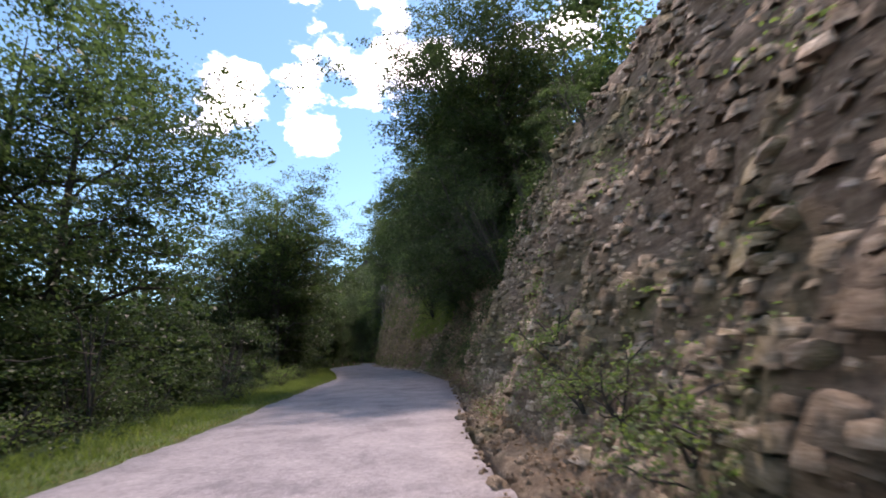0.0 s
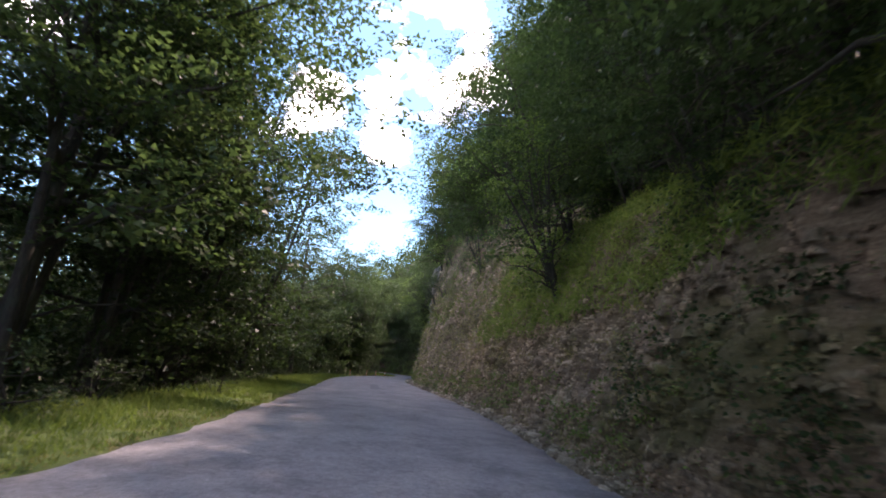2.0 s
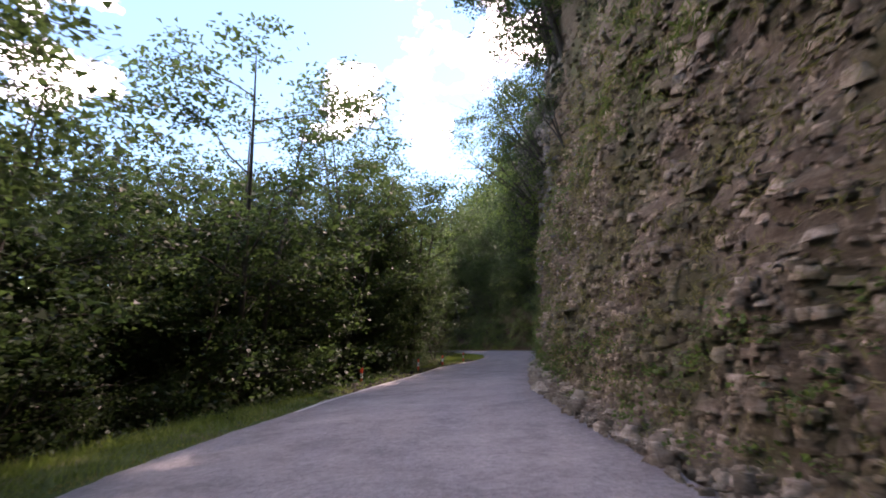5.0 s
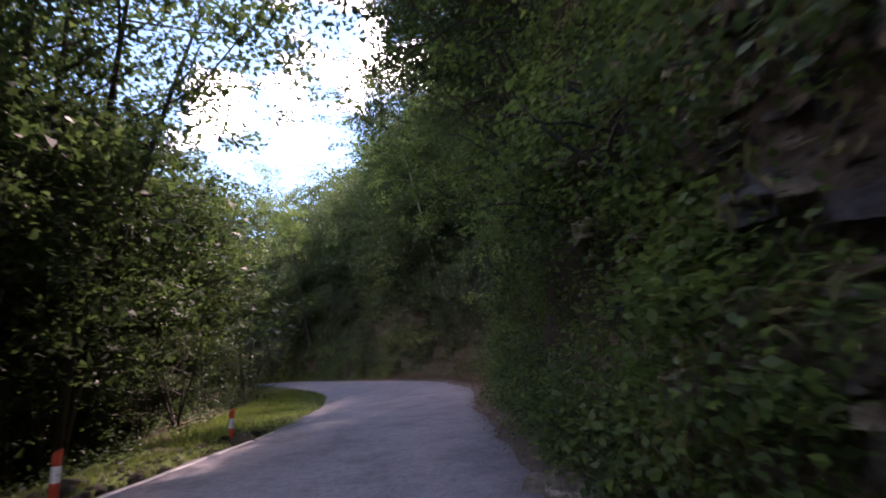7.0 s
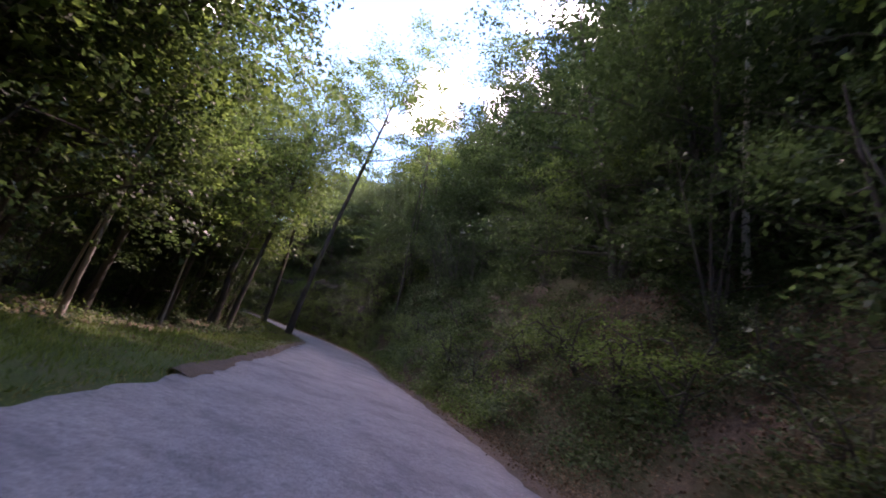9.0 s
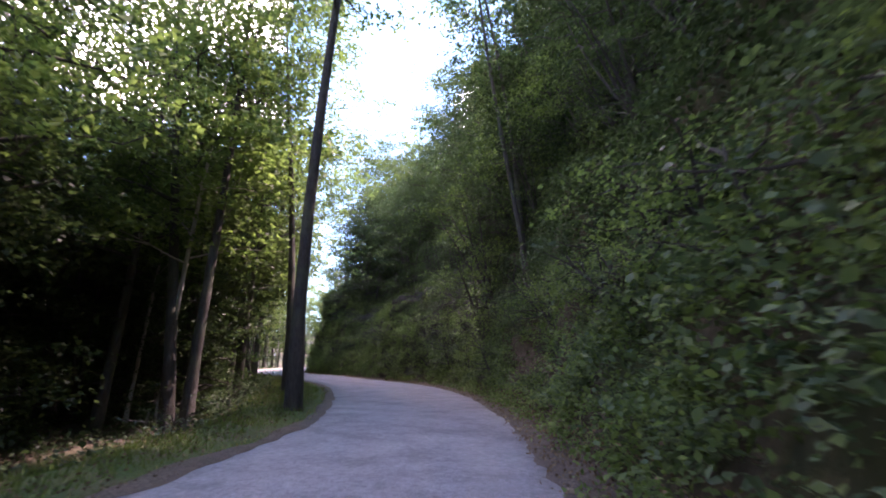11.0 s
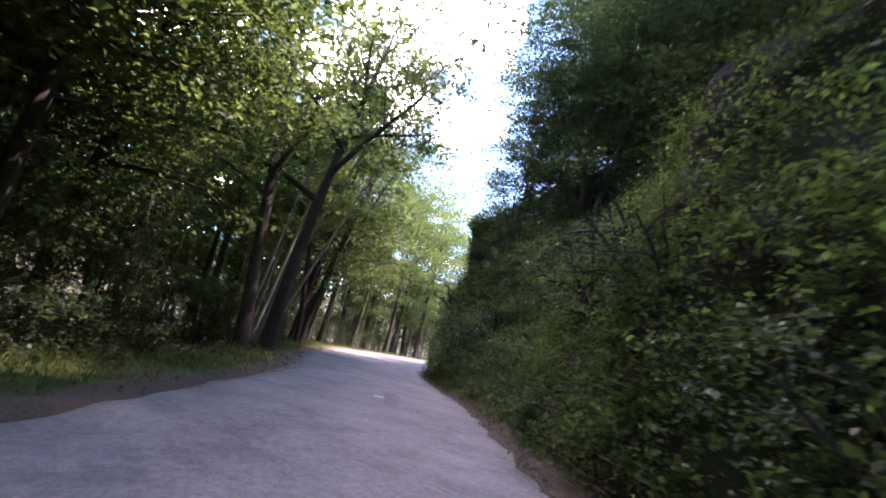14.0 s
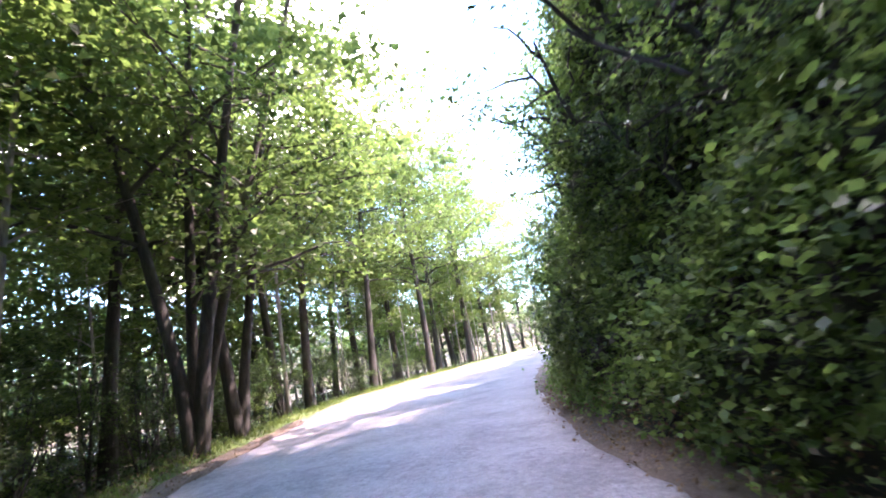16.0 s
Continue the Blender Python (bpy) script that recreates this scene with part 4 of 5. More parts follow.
along(rng, POLE, 200, 220, 2.6, 4, 9, (0.6, 0.75), "right", HILL, 1)
along(rng, TALL[1:2], 212, 248, 4.0, 4, 12, (1.2, 1.45), group=VALLEY)
along(rng, TALL[1:2], 218, 244, 5.0, 6, 12, (0.7, 0.85), "right", HILL, 1)
along(rng, HAZEL[:2], 183, 202, 1.6, 4.0, 9, (0.6, 1.0), group="shrubs at the wood's edge")
along(rng, BEECH_FAR[:2], 146, 178, 4.0, 12, 18, (0.8, 1.0), group=VALLEY)
along(rng, BEECH_FAR[:1], 178, 206, 4.5, 14, 20, (0.8, 1.0), group=VALLEY)
one(TALL[0], 167.5, 4.6, 1.0, 120, 8, label="tall tree leaning out over the lane")
one(TALL[0], 199.5, 2.2, 1.0, 40, 3)
one(TALL[2], 205.0, 2.0, 1.0, 160, 3)
one(TALL[0], 212.0, 1.6, 1.1, 250, 2)
along(rng, TALL[1:2], 190, 214, 4.0, 7, 16, (0.95, 1.15), group=VALLEY)
for i in range(9):
    one(HAZEL[i % 2], 249.0, 2.0 * i - 9, 1.2, 50 * i, 0)
    one(TALL[1], 250.0, 3.0 * i - 14, 1.0, 50 * i, 0)
along(rng, HAZEL[2:], 11, 18, 2.4, 7.5, 10, (0.4, 0.6), "right", "shrubs on the bank", 15)
along(rng, HAZEL[1:], 17, 34, 1.3, 4.4, 8, (0.6, 1.0), "right", "shrubs on the bank", 30)
along(rng, HAZEL, 36, 92, 2.6, 8.5, 14, (0.45, 0.85), "right", "shrubs on the bank", 15)
along(rng, BUSH, 90, 102, 1.3, 0.9, 3.2, (0.6, 1.2), "right", "bushes at the foot of the bank", 15)
along(rng, BUSH[:1], 103, 118, 2.6, 2.6, 5.0, (0.6, 1.0), "right", "bushes at the foot of the bank", 15)
along(rng, BUSH, 118, 192, 1.3, 1.2, 3.4, (0.6, 1.2), "right", "bushes at the foot of the bank", 15)
along(rng, BUSH[1:], 1.5, 8, 1.5, 0.8, 2.0, (0.4, 0.75), "right", "bushes at the foot of the bank", 15)

# far woods on the slope across the valley
n = 26000
_fk, _fd = rng.uniform(2, 157, n // 30), rng.uniform(0, 95, n // 30)
_fx, _fy, _fz = ridge_point(_fk, _fd)
_fe = rng.integers(0, n // 30, n)
_fo = rng.normal(size=(n, 3)) * (2.2, 2.2, 2.6)
_fp = np.stack([_fx, _fy, _fz + rng.uniform(4, 10, n // 30)], 1)[_fe] + _fo
put("far_woods", mesh_of("far_woods", *leaves(rng, _fp, 1.5, 0.5, 0.8)), LEAF_BEECH, None, "far green woods across the valley", "woods", kind="stuff")

# woods that go on over the hill and along the valley floor
def woods(clumps, per, s0, s1, side, w0, w1, name, mat, label):
    s, w = rng.uniform(s0, s1, clumps), rng.uniform(w0, w1, clumps)
    if side == "right":
        u, z = right_bank(s, w)
    else:
        u, z = key(s, EDGE_L) - w, left_ground(s, w)
    x, y = plan(s, u)
    e = np.repeat(np.arange(clumps), per)
    at = np.stack([x, y, z + rng.uniform(3, 9, clumps)], 1)[e] + rng.normal(size=(clumps * per, 3)) * (1.7, 1.7, 2.3)
    put(name, mesh_of(name, *leaves(rng, at, 1.0, 0.5, 0.8)), mat, None, label, "woods", kind="stuff")


woods(420, 34, -40, 245, "right", 40, 92, "hill_woods", LEAF_BEECH, "broadleaved woods covering the hill above the road")
woods(300, 34, -40, 245, "left", 30, 58, "valley_woods", LEAF_BEECH, "broadleaved woods on the valley floor")

for proto in BEECH + BEECH_FINE + BEECH_FAR + TALL + FORKED + BIRCH + AIRY + ALDER + CLUMP + HANG + HIGH + POLE_HIGH + POLE + HAZEL + BUSH:
    for child in list(proto.children):
        bpy.data.objects.remove(child)
    bpy.data.objects.remove(proto)


# ---- stones ----
def block(rng):
    """An irregular flat-bedded stone, one unit long."""
    v = np.array([(x, y, z) for z in (-0.5, 0.5) for x, y in ((-0.5, -0.5), (0.5, -0.5), (0.5, 0.5), (-0.5, 0.5))], float)
    v += rng.uniform(-0.16, 0.16, v.shape)
    v[4:, :2] *= rng.uniform(0.7, 0.95)
    return v


BLOCK_FACES = np.array([(4, 5, 6, 7), (0, 1, 5, 4), (1, 2, 6, 5), (2, 3, 7, 6), (3, 0, 4, 7)])


def strewn(rng, s, u, z, length, thick, deep, tumble, name, mat, parent=None, label="", category="", kind="stuff"):
    """Stones at the places s, u, z, lying along the bank; tumble: degrees of disorder."""
    n = len(s)
    x, y = plan(s, u)
    h = np.interp(s, _s, _h) + rng.normal(size=n) * radians(tumble)
    tilt = rng.normal(size=n) * radians(tumble * 0.5) + 0.10
    shapes = np.array([block(rng) for _ in range(40)])[rng.integers(0, 40, n)]
    p = shapes * np.stack([deep, length, thick], 1)[:, None]
    # tilt about the depth axis, then turn with the route
    c, q = np.cos(tilt)[:, None], np.sin(tilt)[:, None]
    py, pz = p[..., 1] * c - p[..., 2] * q, p[..., 1] * q + p[..., 2] * c
    ch, sh = np.cos(h)[:, None], np.sin(h)[:, None]
    px = p[..., 0] * ch - py * sh
    py = p[..., 0] * sh + py * ch
    v = np.stack([px + x[:, None], py + y[:, None], pz + z[:, None]], -1).reshape(-1, 3)
    f = (np.arange(n)[:, None, None] * 8 + BLOCK_FACES[None]).reshape(-1, 4)
    return put(name, mesh_of(name, v, f), mat, parent, label, category, kind=kind)


def face_stones(rng, n, s0, s1, v0, v1, size, name, mat, parent, bias=1.5):
    s = rng.uniform(s0, s1, n)
    v = key(s, FOOT) + v0 + (v1 - v0) * rng.uniform(0, 1, n) ** bias
    u, z = rough_bank(s, v)
    k = size * rng.lognormal(0, 0.42, n)
    return strewn(rng, s, u + 0.02, z, k, k * rng.uniform(0.3, 0.75, n), k * rng.uniform(0.5, 0.9, n) + 0.03, 26, name, mat, parent)


rng = np.random.default_rng(21)
face_stones(rng, 6500, -2, 16, 0.1, 8, 0.105, "stones", ROCK, cut_rock)
face_stones(rng, 2200, 14, 21, 0.1, 4.8, 0.10, "stones", ROCK, cut_rock)
face_stones(rng, 6000, 20, 36, 0.1, 4.8, 0.075, "stones", ROCK_BED, cut_rock)
face_stones(rng, 1500, -4, 18, 6.0, 17, 0.15, "stones", ROCK, cut_rock, 1.0)
face_stones(rng, 5200, 34, 52, 0.0, 3.6, 0.10, "stones", ROCK, cut_rock)
face_stones(rng, 5000, 50, 78, 0.0, 8, 0.115, "stones", ROCK, cut_rock)
face_stones(rng, 12000, 48, 90, 4, 13, 0.085, "stones", ROCK, cut_rock, 1.0)
face_stones(rng, 20000, 48, 78, 0.0, 8, 0.075, "stones", ROCK, cut_rock, 1.2)
face_stones(rng, 9000, 34, 50, 0.0, 4.2, 0.055, "stones", ROCK, cut_rock, 1.2)
face_stones(rng, 5000, 8, 36, 0.0, 4.5, 0.055, "stones", ROCK_BED, cut_rock, 1.2)
face_stones(rng, 6500, 76, 93, 0.0, 8.0, 0.10, "stones", ROCK, tall_rock)
face_stones(rng, 1300, 78, 93, 1.5, 10, 0.085, "stones", ROCK_GREY, tall_rock)
face_stones(rng, 520, 84, 95, 6.5, 15, 0.34, "slabs", ROCK_GREY, tall_rock, 1.0)
face_stones(rng, 900, 44, 78, 5.0, 13, 0.20, "stones", ROCK, cut_rock, 1.0)
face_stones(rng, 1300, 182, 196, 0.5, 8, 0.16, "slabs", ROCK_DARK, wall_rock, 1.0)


# a grey outcrop that hangs over the end of the cliff
bm = bmesh.new()
bmesh.ops.create_icosphere(bm, subdivisions=5, radius=1.0)
for vert in bm.verts:
    n0 = vert.co.normalized()
    k = 1 + 0.28 * noise.fractal(n0 * 1.6 + Vector((3, 1, 7)), 1.0, 2.0, 3) + 0.10 * noise.fractal(Vector((n0.x * 3, n0.y * 3, n0.z * 9)), 1.0, 2.0, 4)
    vert.co = Vector((n0.x * 2.6, n0.y * 3.2, n0.z * 4.2)) * k
outcrop = part("rock_outcrop", bm, ROCK_GREY, None)
tagged(outcrop, "grey limestone outcrop overhanging the bend", "rock")
_ox, _oy = plan(95.0, 3.7)
outcrop.matrix_world = pose(float(_ox), float(_oy), 11.2, 0, -8, heading(95.0))


# rubble that lies between the road and the cliff
def rubble(n, s0, s1, size, name, mat, label):
    s = rng.uniform(s0, s1, n)
    k = size * rng.lognormal(0, 0.5, n)
    w = rng.uniform(-0.15, 1.0, n) ** 1.0 * (key(s, FOOT) + 0.1)
    strewn(rng, s, key(s, EDGE_R) + w, 0.03 + k * 0.12 + 0.08 * np.clip(w, 0, 1), k, k * rng.uniform(0.3, 0.6, n), k * rng.uniform(0.5, 0.9, n), 60, name, mat, None, label, "rubble")


rubble(900, -2, 34, 0.07, "rubble", ROCK, "small pale stones fallen along the road edge")
rubble(4200, 34, 78, 0.075, "rubble", SCREE, "small pale limestone chips fallen along the road edge")
rubble(5200, 77, 93, 0.10, "scree", SCREE, "pale limestone scree at the foot of the cliff")
rubble(250, 93, 190, 0.06, "rubble", ROCK, "scattered small stones at the road edge")

# single stones that can be picked out
STONE_MESHES = []
for i in range(8):
    r = np.random.default_rng(300 + i)
    b = bmesh.new()
    bmesh.ops.create_icosphere(b, subdivisions=1, radius=0.5)
    for vert in b.verts:
        vert.co = Vector((vert.co.x * 0.8, vert.co.y, vert.co.z * 0.55)) * r.uniform(0.78, 1.18)
    me = bpy.data.meshes.new("stone")
    b.to_mesh(me)
    b.free()
    me.materials.append(ROCK)
    STONE_MESHES.append(me)
face_n = 300
fs, fv = np.where(np.arange(face_n) < 130, rng.uniform(1, 14, face_n), rng.uniform(42, 62, face_n)), rng.uniform(0.1, 3.2, face_n)
fu, fz = rough_bank(fs, fv + key(fs, FOOT))
fx, fy = plan(fs, fu)
for i in range(face_n):
    ob = new("stone", STONE_MESHES[i % 8])
    ob.parent = cut_rock
    ob.matrix_basis = pose(float(fx[i]), float(fy[i]), float(fz[i]), rng.uniform(-15, 15), rng.uniform(-25, 25), heading(fs[i]) + rng.uniform(-20, 20)) @ Matrix.Scale(rng.uniform(0.14, 0.34), 4)
for i in range(34):
    s = rng.uniform(76, 93) if i < 22 else rng.uniform(0, 60)
    w = rng.uniform(0.05, 0.9)
    k = rng.uniform(0.12, 0.34)
    x, y = plan(s, float(key(s, EDGE_R)) + w)
    ob = tagged(new("stone", STONE_MESHES[i % 8]), "pale rounded limestone boulder lying at the road edge", "stone", "stones at the road edge")
    ob.matrix_world = pose(float(x), float(y), 0.05 + 0.12 * k, rng.uniform(-20, 20), rng.uniform(-20, 20), rng.uniform(0, 360)) @ Matrix.Scale(k, 4)


# ---- undergrowth ----
def tufts(rng, s0, s1, v0, v1, plants, per, leaf, radius, name, mat, label, side="right", bias=1.0, width=0.6, flat=0.5, even=False):
    """Low plants over a stretch of bank (right) or verge (left), leaves round each one's heart."""
    blade = width < 0.3
    per = per if blade else int(per * 1.5)
    leaf = leaf if blade else leaf * 0.58
    s = rng.uniform(s0, s1, plants)
    if side == "right":
        v = key(s, FOOT) * 0.6 + v0 + (v1 - v0) * rng.uniform(0, 1, plants) ** bias
        if not blade and not even and mat is not LEAF_DRY:
            # growth gathers in clumps and leaves dark hollows between
            clump = wobble(s, v * 1.4, 1.9, 3, 31.0) + 0.25 * rng.normal(size=plants)
            keep = clump > -0.12
            s, v, clump = s[keep], v[keep], clump[keep]
            plants = len(s)
            radius = radius * (0.85 + 0.7 * np.clip(clump, 0, 1))
        u, z = rough_bank(s, v)
        u = u - 0.10
    else:
        w = key(s, VERGE) * 0.9 + v0 + (v1 - v0) * rng.uniform(0, 1, plants) ** bias
        u, z = key(s, EDGE_L) - w, left_ground(s, w)
    x, y = plan(s, u)
    n = plants * per
    e = np.repeat(np.arange(plants), per)
    r = (radius * rng.lognormal(0, 0.35, plants))[e][:, None]
    d = rng.normal(size=(n, 3))
    d /= np.linalg.norm(d, axis=1, keepdims=True)
    d[:, 2] = np.abs(d[:, 2]) * 0.9 + 0.05
    at = np.stack([x, y, z], 1)[e] + d * r * rng.uniform(0.35, 1, (n, 1))
    return put(name, mesh_of(name, *leaves(rng, at, leaf * (1 if blade else 1.12), flat, width * 1.25 if blade else 0.66, simple=blade)), mat, None, label, "undergrowth", kind="stuff")


rng = np.random.default_rng(77)
# some LEAF_DARK plants below carry shade in their colour, some LEAF_FRESH ones light
tufts(rng, 17, 35, 0.6, 6, 900, 20, 0.11, 0.34, "undergrowth", LEAF_DARK, "plants hanging over the rock, shade put in their leaf tone")
tufts(rng, 92, 104, 0.3, 9, 1500, 22, 0.12, 0.40, "undergrowth", LEAF_IVY, "dark ivy and brambles covering the bank", bias=1.3)
tufts(rng, 104, 120, 1.4, 9, 620, 22, 0.12, 0.38, "undergrowth", LEAF_IVY, "dark ivy and ferns over the leafy slope", bias=0.9)
tufts(rng, 118, 152, 0.6, 8, 3400, 22, 0.125, 0.42, "undergrowth", LEAF_IVY, "ivy, ferns and nettles covering the steep bank", bias=1.3)
tufts(rng, 150, 192, 0.5, 8, 3700, 22, 0.12, 0.40, "undergrowth", LEAF_FRESH, "ivy hanging over the mossy rock wall, light put in its tone", bias=1.3)
tufts(rng, 122, 192, 0.1, 3.6, 4200, 20, 0.12, 0.34, "undergrowth", LEAF_FRESH, "bright green nettles and ferns at the foot of the bank", bias=1.5)
tufts(rng, 89.5, 104, 0.1, 6, 700, 20, 0.12, 0.38, "undergrowth", LEAF_FRESH, "bright green weeds at the foot of the cliff", bias=1.4)
tufts(rng, 100.5, 116, 0.3, 3.5, 420, 20, 0.10, 0.30, "undergrowth", LEAF_FRESH, "yellow-green weeds on the leafy slope")
tufts(rng, 79, 90, 0.2, 9, 560, 20, 0.10, 0.26, "undergrowth", LEAF_FRESH, "green weeds hanging in the cliff", bias=1.2)
tufts(rng, 90, 99, 0.1, 5.5, 620, 28, 0.105, 0.42, "undergrowth", LEAF_FRESH, "bright green nettles and creepers where the cliff ends", even=True)
tufts(rng, 103, 121, 5.0, 12, 900, 16, 0.18, 0.5, "undergrowth", LEAF_DARK, "young growth on the upper slope, shade in its tone", even=True)
tufts(rng, 128, 151, 3.2, 12, 2600, 16, 0.17, 0.46, "undergrowth", LEAF_DARK, "brambles and young growth over the bank, shade in their tone", even=True)
tufts(rng, 164, 177, 0.2, 5.5, 900, 20, 0.11, 0.38, "undergrowth", LEAF_FRESH, "bright leafy creepers over the mossy rock", even=True)
tufts(rng, 182, 193, 0.1, 2.8, 800, 20, 0.11, 0.36, "undergrowth", LEAF_FRESH, "green brambles and nettles at the foot of the rock corner", even=True)
tufts(rng, 86.5, 92, 0.1, 2.4, 260, 36, 0.095, 0.36, "undergrowth", LEAF_FRESH, "bright green nettles at the foot of the cliff")
tufts(rng, 76, 93, 0.5, 10, 1100, 16, 0.12, 0.24, "undergrowth", LEAF_STRAW, "yellowish grass tufts in the cliff", width=0.15, flat=0.1)
tufts(rng, 173, 191, 0.6, 10, 1600, 20, 0.12, 0.42, "undergrowth", LEAF_IVY, "dark ivy curtain over the rock corner")
# light along the bank's top is put into these two leaf tones
tufts(rng, 171, 184, 1.5, 9, 650, 20, 0.10, 0.40, "undergrowth", LEAF_FRESH, "ivy shoots over the rock wall, light put in their tone", bias=0.8)
tufts(rng, 170, 186, 3.2, 8.0, 1100, 20, 0.11, 0.36, "undergrowth", LEAF_FRESH, "plants fringing the bank top, light put in their tone")
tufts(rng, 140, 186, 4, 12, 1500, 16, 0.14, 0.45, "undergrowth", LEAF_BEECH, "dark brambles over the upper rock wall")
tufts(rng, 102, 122, 0.7, 5.5, 1500, 24, 0.11, 0.36, "undergrowth", LEAF_IVY, "dark brambles on the leafy slope")
tufts(rng, 92, 196, 7.5, 17, 3000, 12, 0.22, 0.55, "undergrowth", LEAF_DARK, "dark scrub covering the upper slope")
# the sun on this fringe is put into its leaf tone
tufts(rng, 184, 193, 0.5, 11, 1900, 18, 0.11, 0.40, "undergrowth", LEAF_FRESH, "ivy fringing the rock corner, sunlight put in its leaf tone")
tufts(rng, -2, 36, 0.0, 6, 750, 12, 0.07, 0.22, "undergrowth", LEAF_FRESH, "weeds growing from the stony bank", bias=1.6)
tufts(rng, 14, 36, 4.2, 8, 1000, 14, 0.15, 0.40, "undergrowth", LEAF_DARK, "leafy growth above the rock, shade put in its tone")
tufts(rng, 34, 78, 0.0, 8, 900, 16, 0.10, 0.22, "undergrowth", LEAF_STRAW, "yellowish grass tufts on the ledges", width=0.12, flat=0.1)
tufts(rng, 48, 78, 0.5, 9, 1500, 16, 0.12, 0.20, "undergrowth", LEAF_STRAW, "thin yellowish grass on the rock face", width=0.12, flat=0.1)
tufts(rng, 50, 78, 5.5, 11, 600, 18, 0.22, 0.32, "undergrowth", LEAF_GRASS, "long grass along the top of the cutting", width=0.10, flat=0.1)
tufts(rng, 30, 54, 3.2, 9, 2000, 18, 0.22, 0.30, "undergrowth", LEAF_GRASS, "long grass hanging over the low rock", width=0.10, flat=0.1)
tufts(rng, 30, 54, 3.0, 9, 500, 14, 0.12, 0.30, "undergrowth", LEAF_FRESH, "weeds among the long grass above the rock")
tufts(rng, 34, 92, 0.0, 1.6, 900, 16, 0.10, 0.22, "undergrowth", LEAF_FRESH, "small weeds along the foot of the rock")
tufts(rng, 94, 192, -0.3, 0.55, 8000, 2, 0.07, 0.25, "leaf_litter", LEAF_DRY, "dry brown leaves along the road edge")
tufts(rng, 101, 122, -0.2, 6, 11000, 2, 0.08, 0.25, "leaf_litter", LEAF_DRY, "dry brown leaf litter on the bank")
tufts(rng, 0, 36, 0, 0.4, 1200, 2, 0.08, 0.2, "leaf_litter", LEAF_DRY, "dry brown leaves along the road edge")
tufts(rng, 118, 190, -1.4, 0.6, 4500, 2, 0.06, 0.25, "leaf_litter", LEAF_DRY, "dry brown leaves along the verge", "left")
tufts(rng, 0, 36, 0, 4, 700, 16, 0.13, 0.40, "undergrowth", LEAF_BEECH, "brambles and nettles behind the verge", "left")
tufts(rng, 36, 120, 0, 4, 900, 16, 0.13, 0.36, "undergrowth", LEAF_DARK, "brambles behind the verge, shade put in their leaf tone", "left")
tufts(rng, 120, 240, 0.1, 8, 2400, 16, 0.15, 0.40, "undergrowth", LEAF_DARK, "ferns and brambles on the forest floor", "left")


def grass(rng, s0, s1, w0, w1, count, tall, name, mat, label):
    """Blades of grass on the left verge, a triangle each."""
    s = rng.uniform(s0, s1, count)
    w = w0 + (w1 - w0) * rng.uniform(0, 1, count) ** 0.8
    w = np.minimum(w, key(s, VERGE) + 0.8)
    x, y = plan(s, key(s, EDGE_L) - w)
    z = left_ground(s, w)
    h = tall * rng.lognormal(0, 0.35, count) * (0.45 + 0.55 * np.clip(w / 1.2, 0, 1))
    a = rng.uniform(0, 6.28, count)
    b = np.stack([np.cos(a), np.sin(a), 0 * a], 1)
    p = np.stack([x, y, z - 0.01], 1)
    tip = p + np.stack([0.5 * h * rng.normal(size=count), 0.5 * h * rng.normal(size=count), h], 1)
    v = np.stack([p - b * 0.012, p + b * 0.012, tip], 1).reshape(-1, 3)
    return put(name, mesh_of(name, v, np.arange(3 * count).reshape(-1, 3)), mat, None, label, "grass", kind="stuff")


grass(rng, -1, 78, 0.0, 3.2, 70000, 0.13, "grass", LEAF_GRASS, "short sunlit grass on the verge")
grass(rng, 78, 99, 0.1, 1.4, 3500, 0.11, "grass", LEAF_GRASS, "thin shaded grass on the narrow stony verge")
grass(rng, 99, 130, 0.1, 3.4, 20000, 0.12, "grass", LEAF_GRASS, "shaded green grass on the verge")
grass(rng, 130, 215, 0.45, 2.8, 34000, 0.13, "grass", LEAF_GRASS, "short grass and moss on the verge")
grass(rng, -1, 200, 0.0, 0.35, 9000, 0.07, "grass", LEAF_STRAW, "dry trodden grass along the asphalt")


tufts(rng, 84, 122, 2, 22, 1500, 16, 0.17, 0.45, "undergrowth", LEAF_DARK, "ferns and brambles below the road", "left")
# the light leaf tone puts sunlight into the colour of these ferns
tufts(rng, 120, 215, 6, 26, 2200, 14, 0.20, 0.50, "undergrowth", LEAF_FRESH, "ferns deep in the wood, sunlight put in their leaf tone", "left")
n = 700
_ss, _sw = rng.uniform(80, 101, n), rng.uniform(0.0, 1.0, n)
_k = 0.07 * rng.lognormal(0, 0.5, n)
strewn(rng, _ss, key(_ss, EDGE_L) - _sw - 0.05, 0.02 + 0.1 * _k + 0 * _ss, _k, _k * rng.uniform(0.4, 0.7, n), _k * 0.8, 60, "rubble", ROCK_DARK, None, "grey stones lining the outer road edge", "rubble")


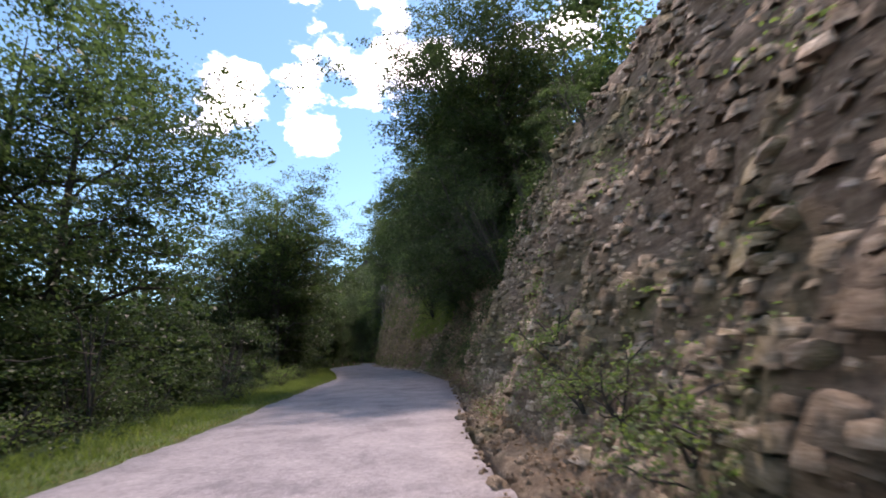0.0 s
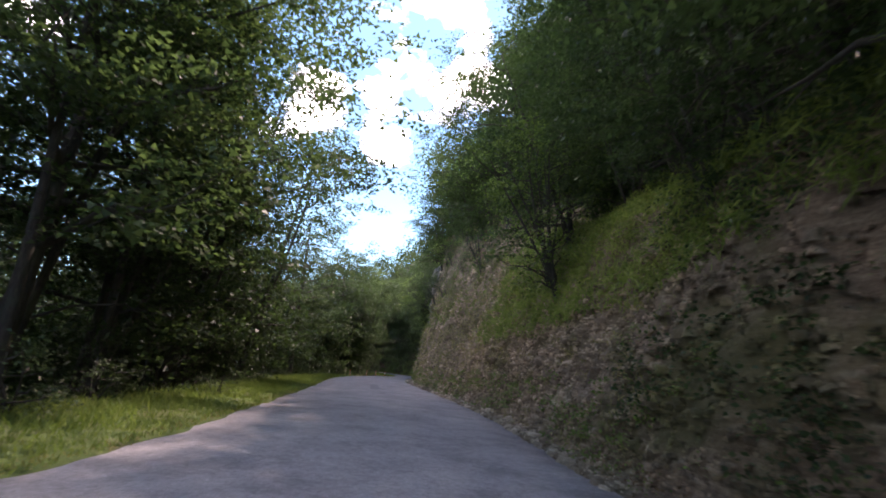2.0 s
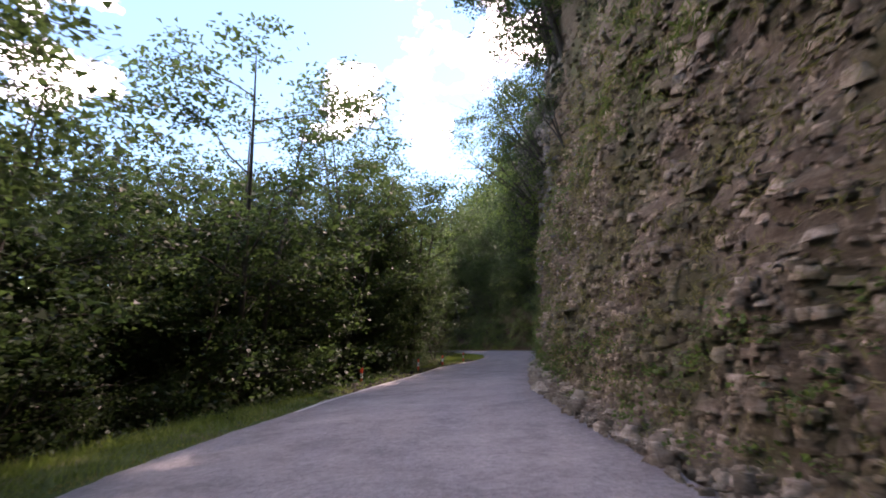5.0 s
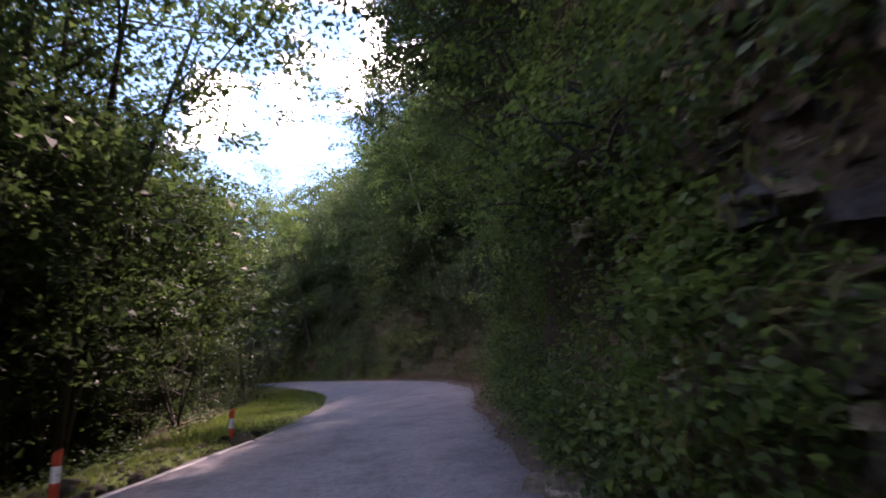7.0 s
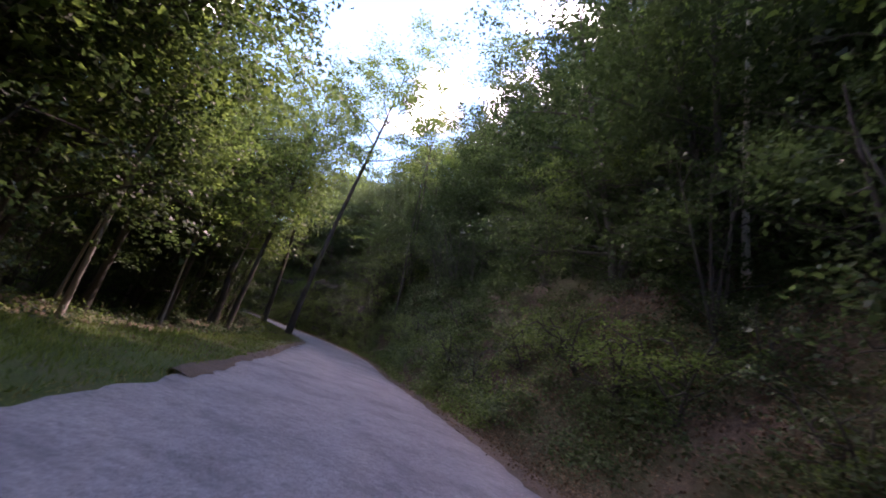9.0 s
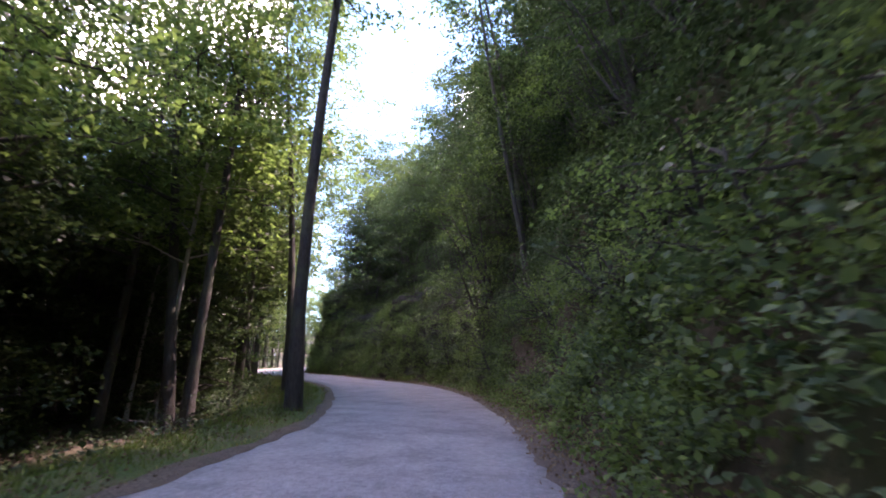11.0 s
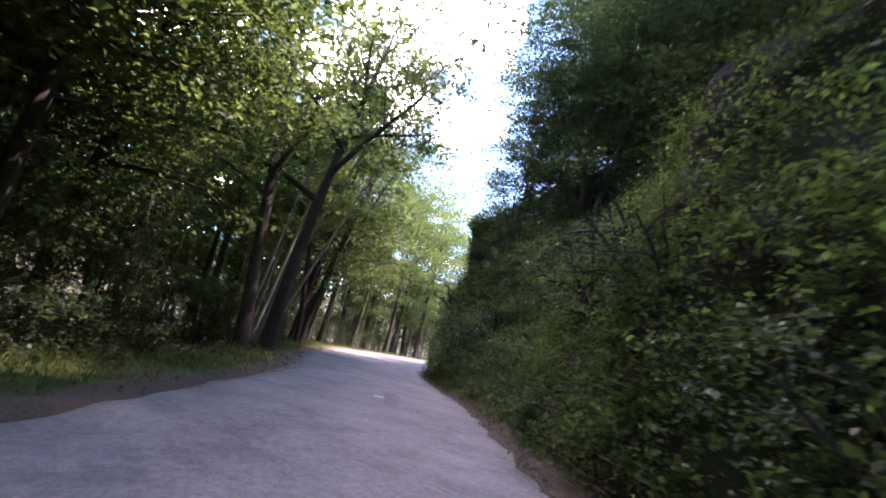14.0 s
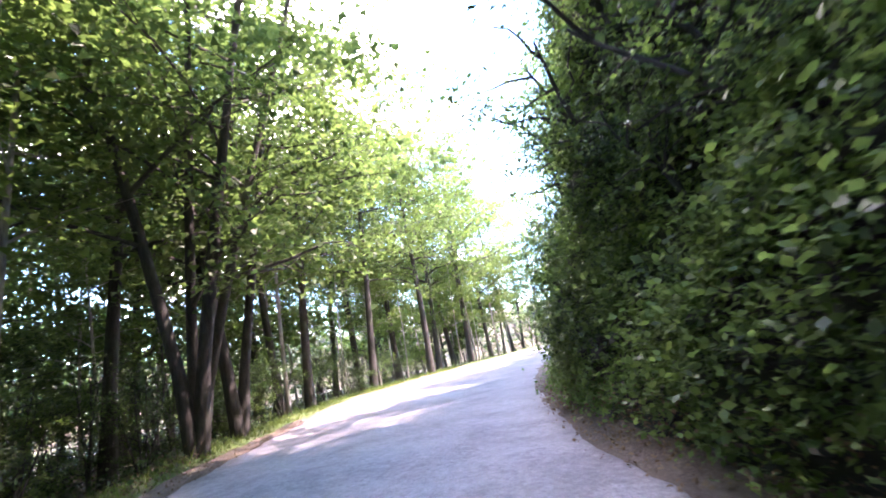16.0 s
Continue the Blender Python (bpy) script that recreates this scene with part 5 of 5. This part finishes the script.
# ---- small things on and beside the road ----
def marker_post(place, turn):
    """A short round post, red with a white band and a slanted top."""
    post = tagged(new("marker_post"), "short red and white roadside marker post", "post", "marker posts")
    post.matrix_world = pose(*place, 0, 3, turn)
    for nm, z0, z1, r, mat in (("base", -0.3, 0.22, 0.055, PAINT_RED), ("band", 0.22, 0.42, 0.057, PAINT_WHITE), ("top", 0.42, 0.60, 0.055, PAINT_RED)):
        b = bmesh.new()
        bmesh.ops.create_cone(b, cap_ends=True, segments=14, radius1=r, radius2=r, depth=z1 - z0, matrix=Matrix.Translation((0, 0, (z0 + z1) / 2)))
        if nm == "top":
            for vert in b.verts:
                if vert.co.z > 0.52:
                    vert.co.z += vert.co.x * 0.6
        bmesh.ops.bevel(b, geom=[e for e in b.edges if abs(e.verts[0].co.z - e.verts[1].co.z) < 0.08], offset=0.006, segments=1, affect="EDGES")
        part(nm, b, mat, post)


for s, w in ((83.8, 1.2), (90.5, 0.65), (94.8, 0.5), (99.4, 0.6)):
    marker_post(left_point(s, w), heading(s))


def decal(name, s0, s1, u0, u1, mat, label, lift, seed, kind="", wob=0.05):
    """A thin worn layer lying on the asphalt."""
    s = np.arange(s0, s1, 0.2) if s1 - s0 > 1 else np.linspace(s0, s1, 6)
    k = np.linspace(0, 1, 5)[None]
    lo = u0 + wobble(s, 0 * s, 0.7, 4, seed) * wob
    hi = u1 + wobble(s, 0 * s, 0.7, 4, seed + 3) * wob
    u = lo[:, None] * (1 - k) + hi[:, None] * k
    e0, e1 = key(s, EDGE_L)[:, None], key(s, EDGE_R)[:, None]
    q = (u - e0) / (e1 - e0) * 2 - 1
    z = 0.02 + 0.03 * (1 - q**2) + lift
    x, y = plan(s[:, None], u)
    return put(name, mesh_of(name, np.stack([x, y, z + 0 * u], -1).reshape(-1, 3), grid_faces(len(s), 5)[:, ::-1], True), mat, None, label, "road marking" if mat is LINE_WHITE else "road patch", kind="structure")


decal("road_patch_1", 55.6, 62.6, -1.28, -0.74, REPAIR, "dark strip of newer repair asphalt", 0.008, 1.0, wob=0.16)
decal("road_patch_2", 172.2, 174.8, -0.52, -0.2, REPAIR, "dark strip of newer repair asphalt", 0.008, 2.0, wob=0.10)
decal("road_mark_2", 173.2, 173.6, -0.74, -0.52, LINE_WHITE, "worn scrap of white road paint", 0.014, 4.0, wob=0.01)
s_line = np.arange(76, 100, 0.25)
xl, yl = plan(s_line[:, None], key(s_line, EDGE_L)[:, None] + np.array([[0.10, 0.22]]) + wobble(s_line, 0 * s_line, 0.8, 3, 8.0)[:, None] * 0.02)
put("road_mark_3", mesh_of("road_mark_3", np.stack([xl, yl, 0 * xl + 0.034], -1).reshape(-1, 3), grid_faces(len(s_line), 2)[:, ::-1]), LINE_WHITE, None,
    "worn pale edge line along the asphalt", "road marking", kind="structure")
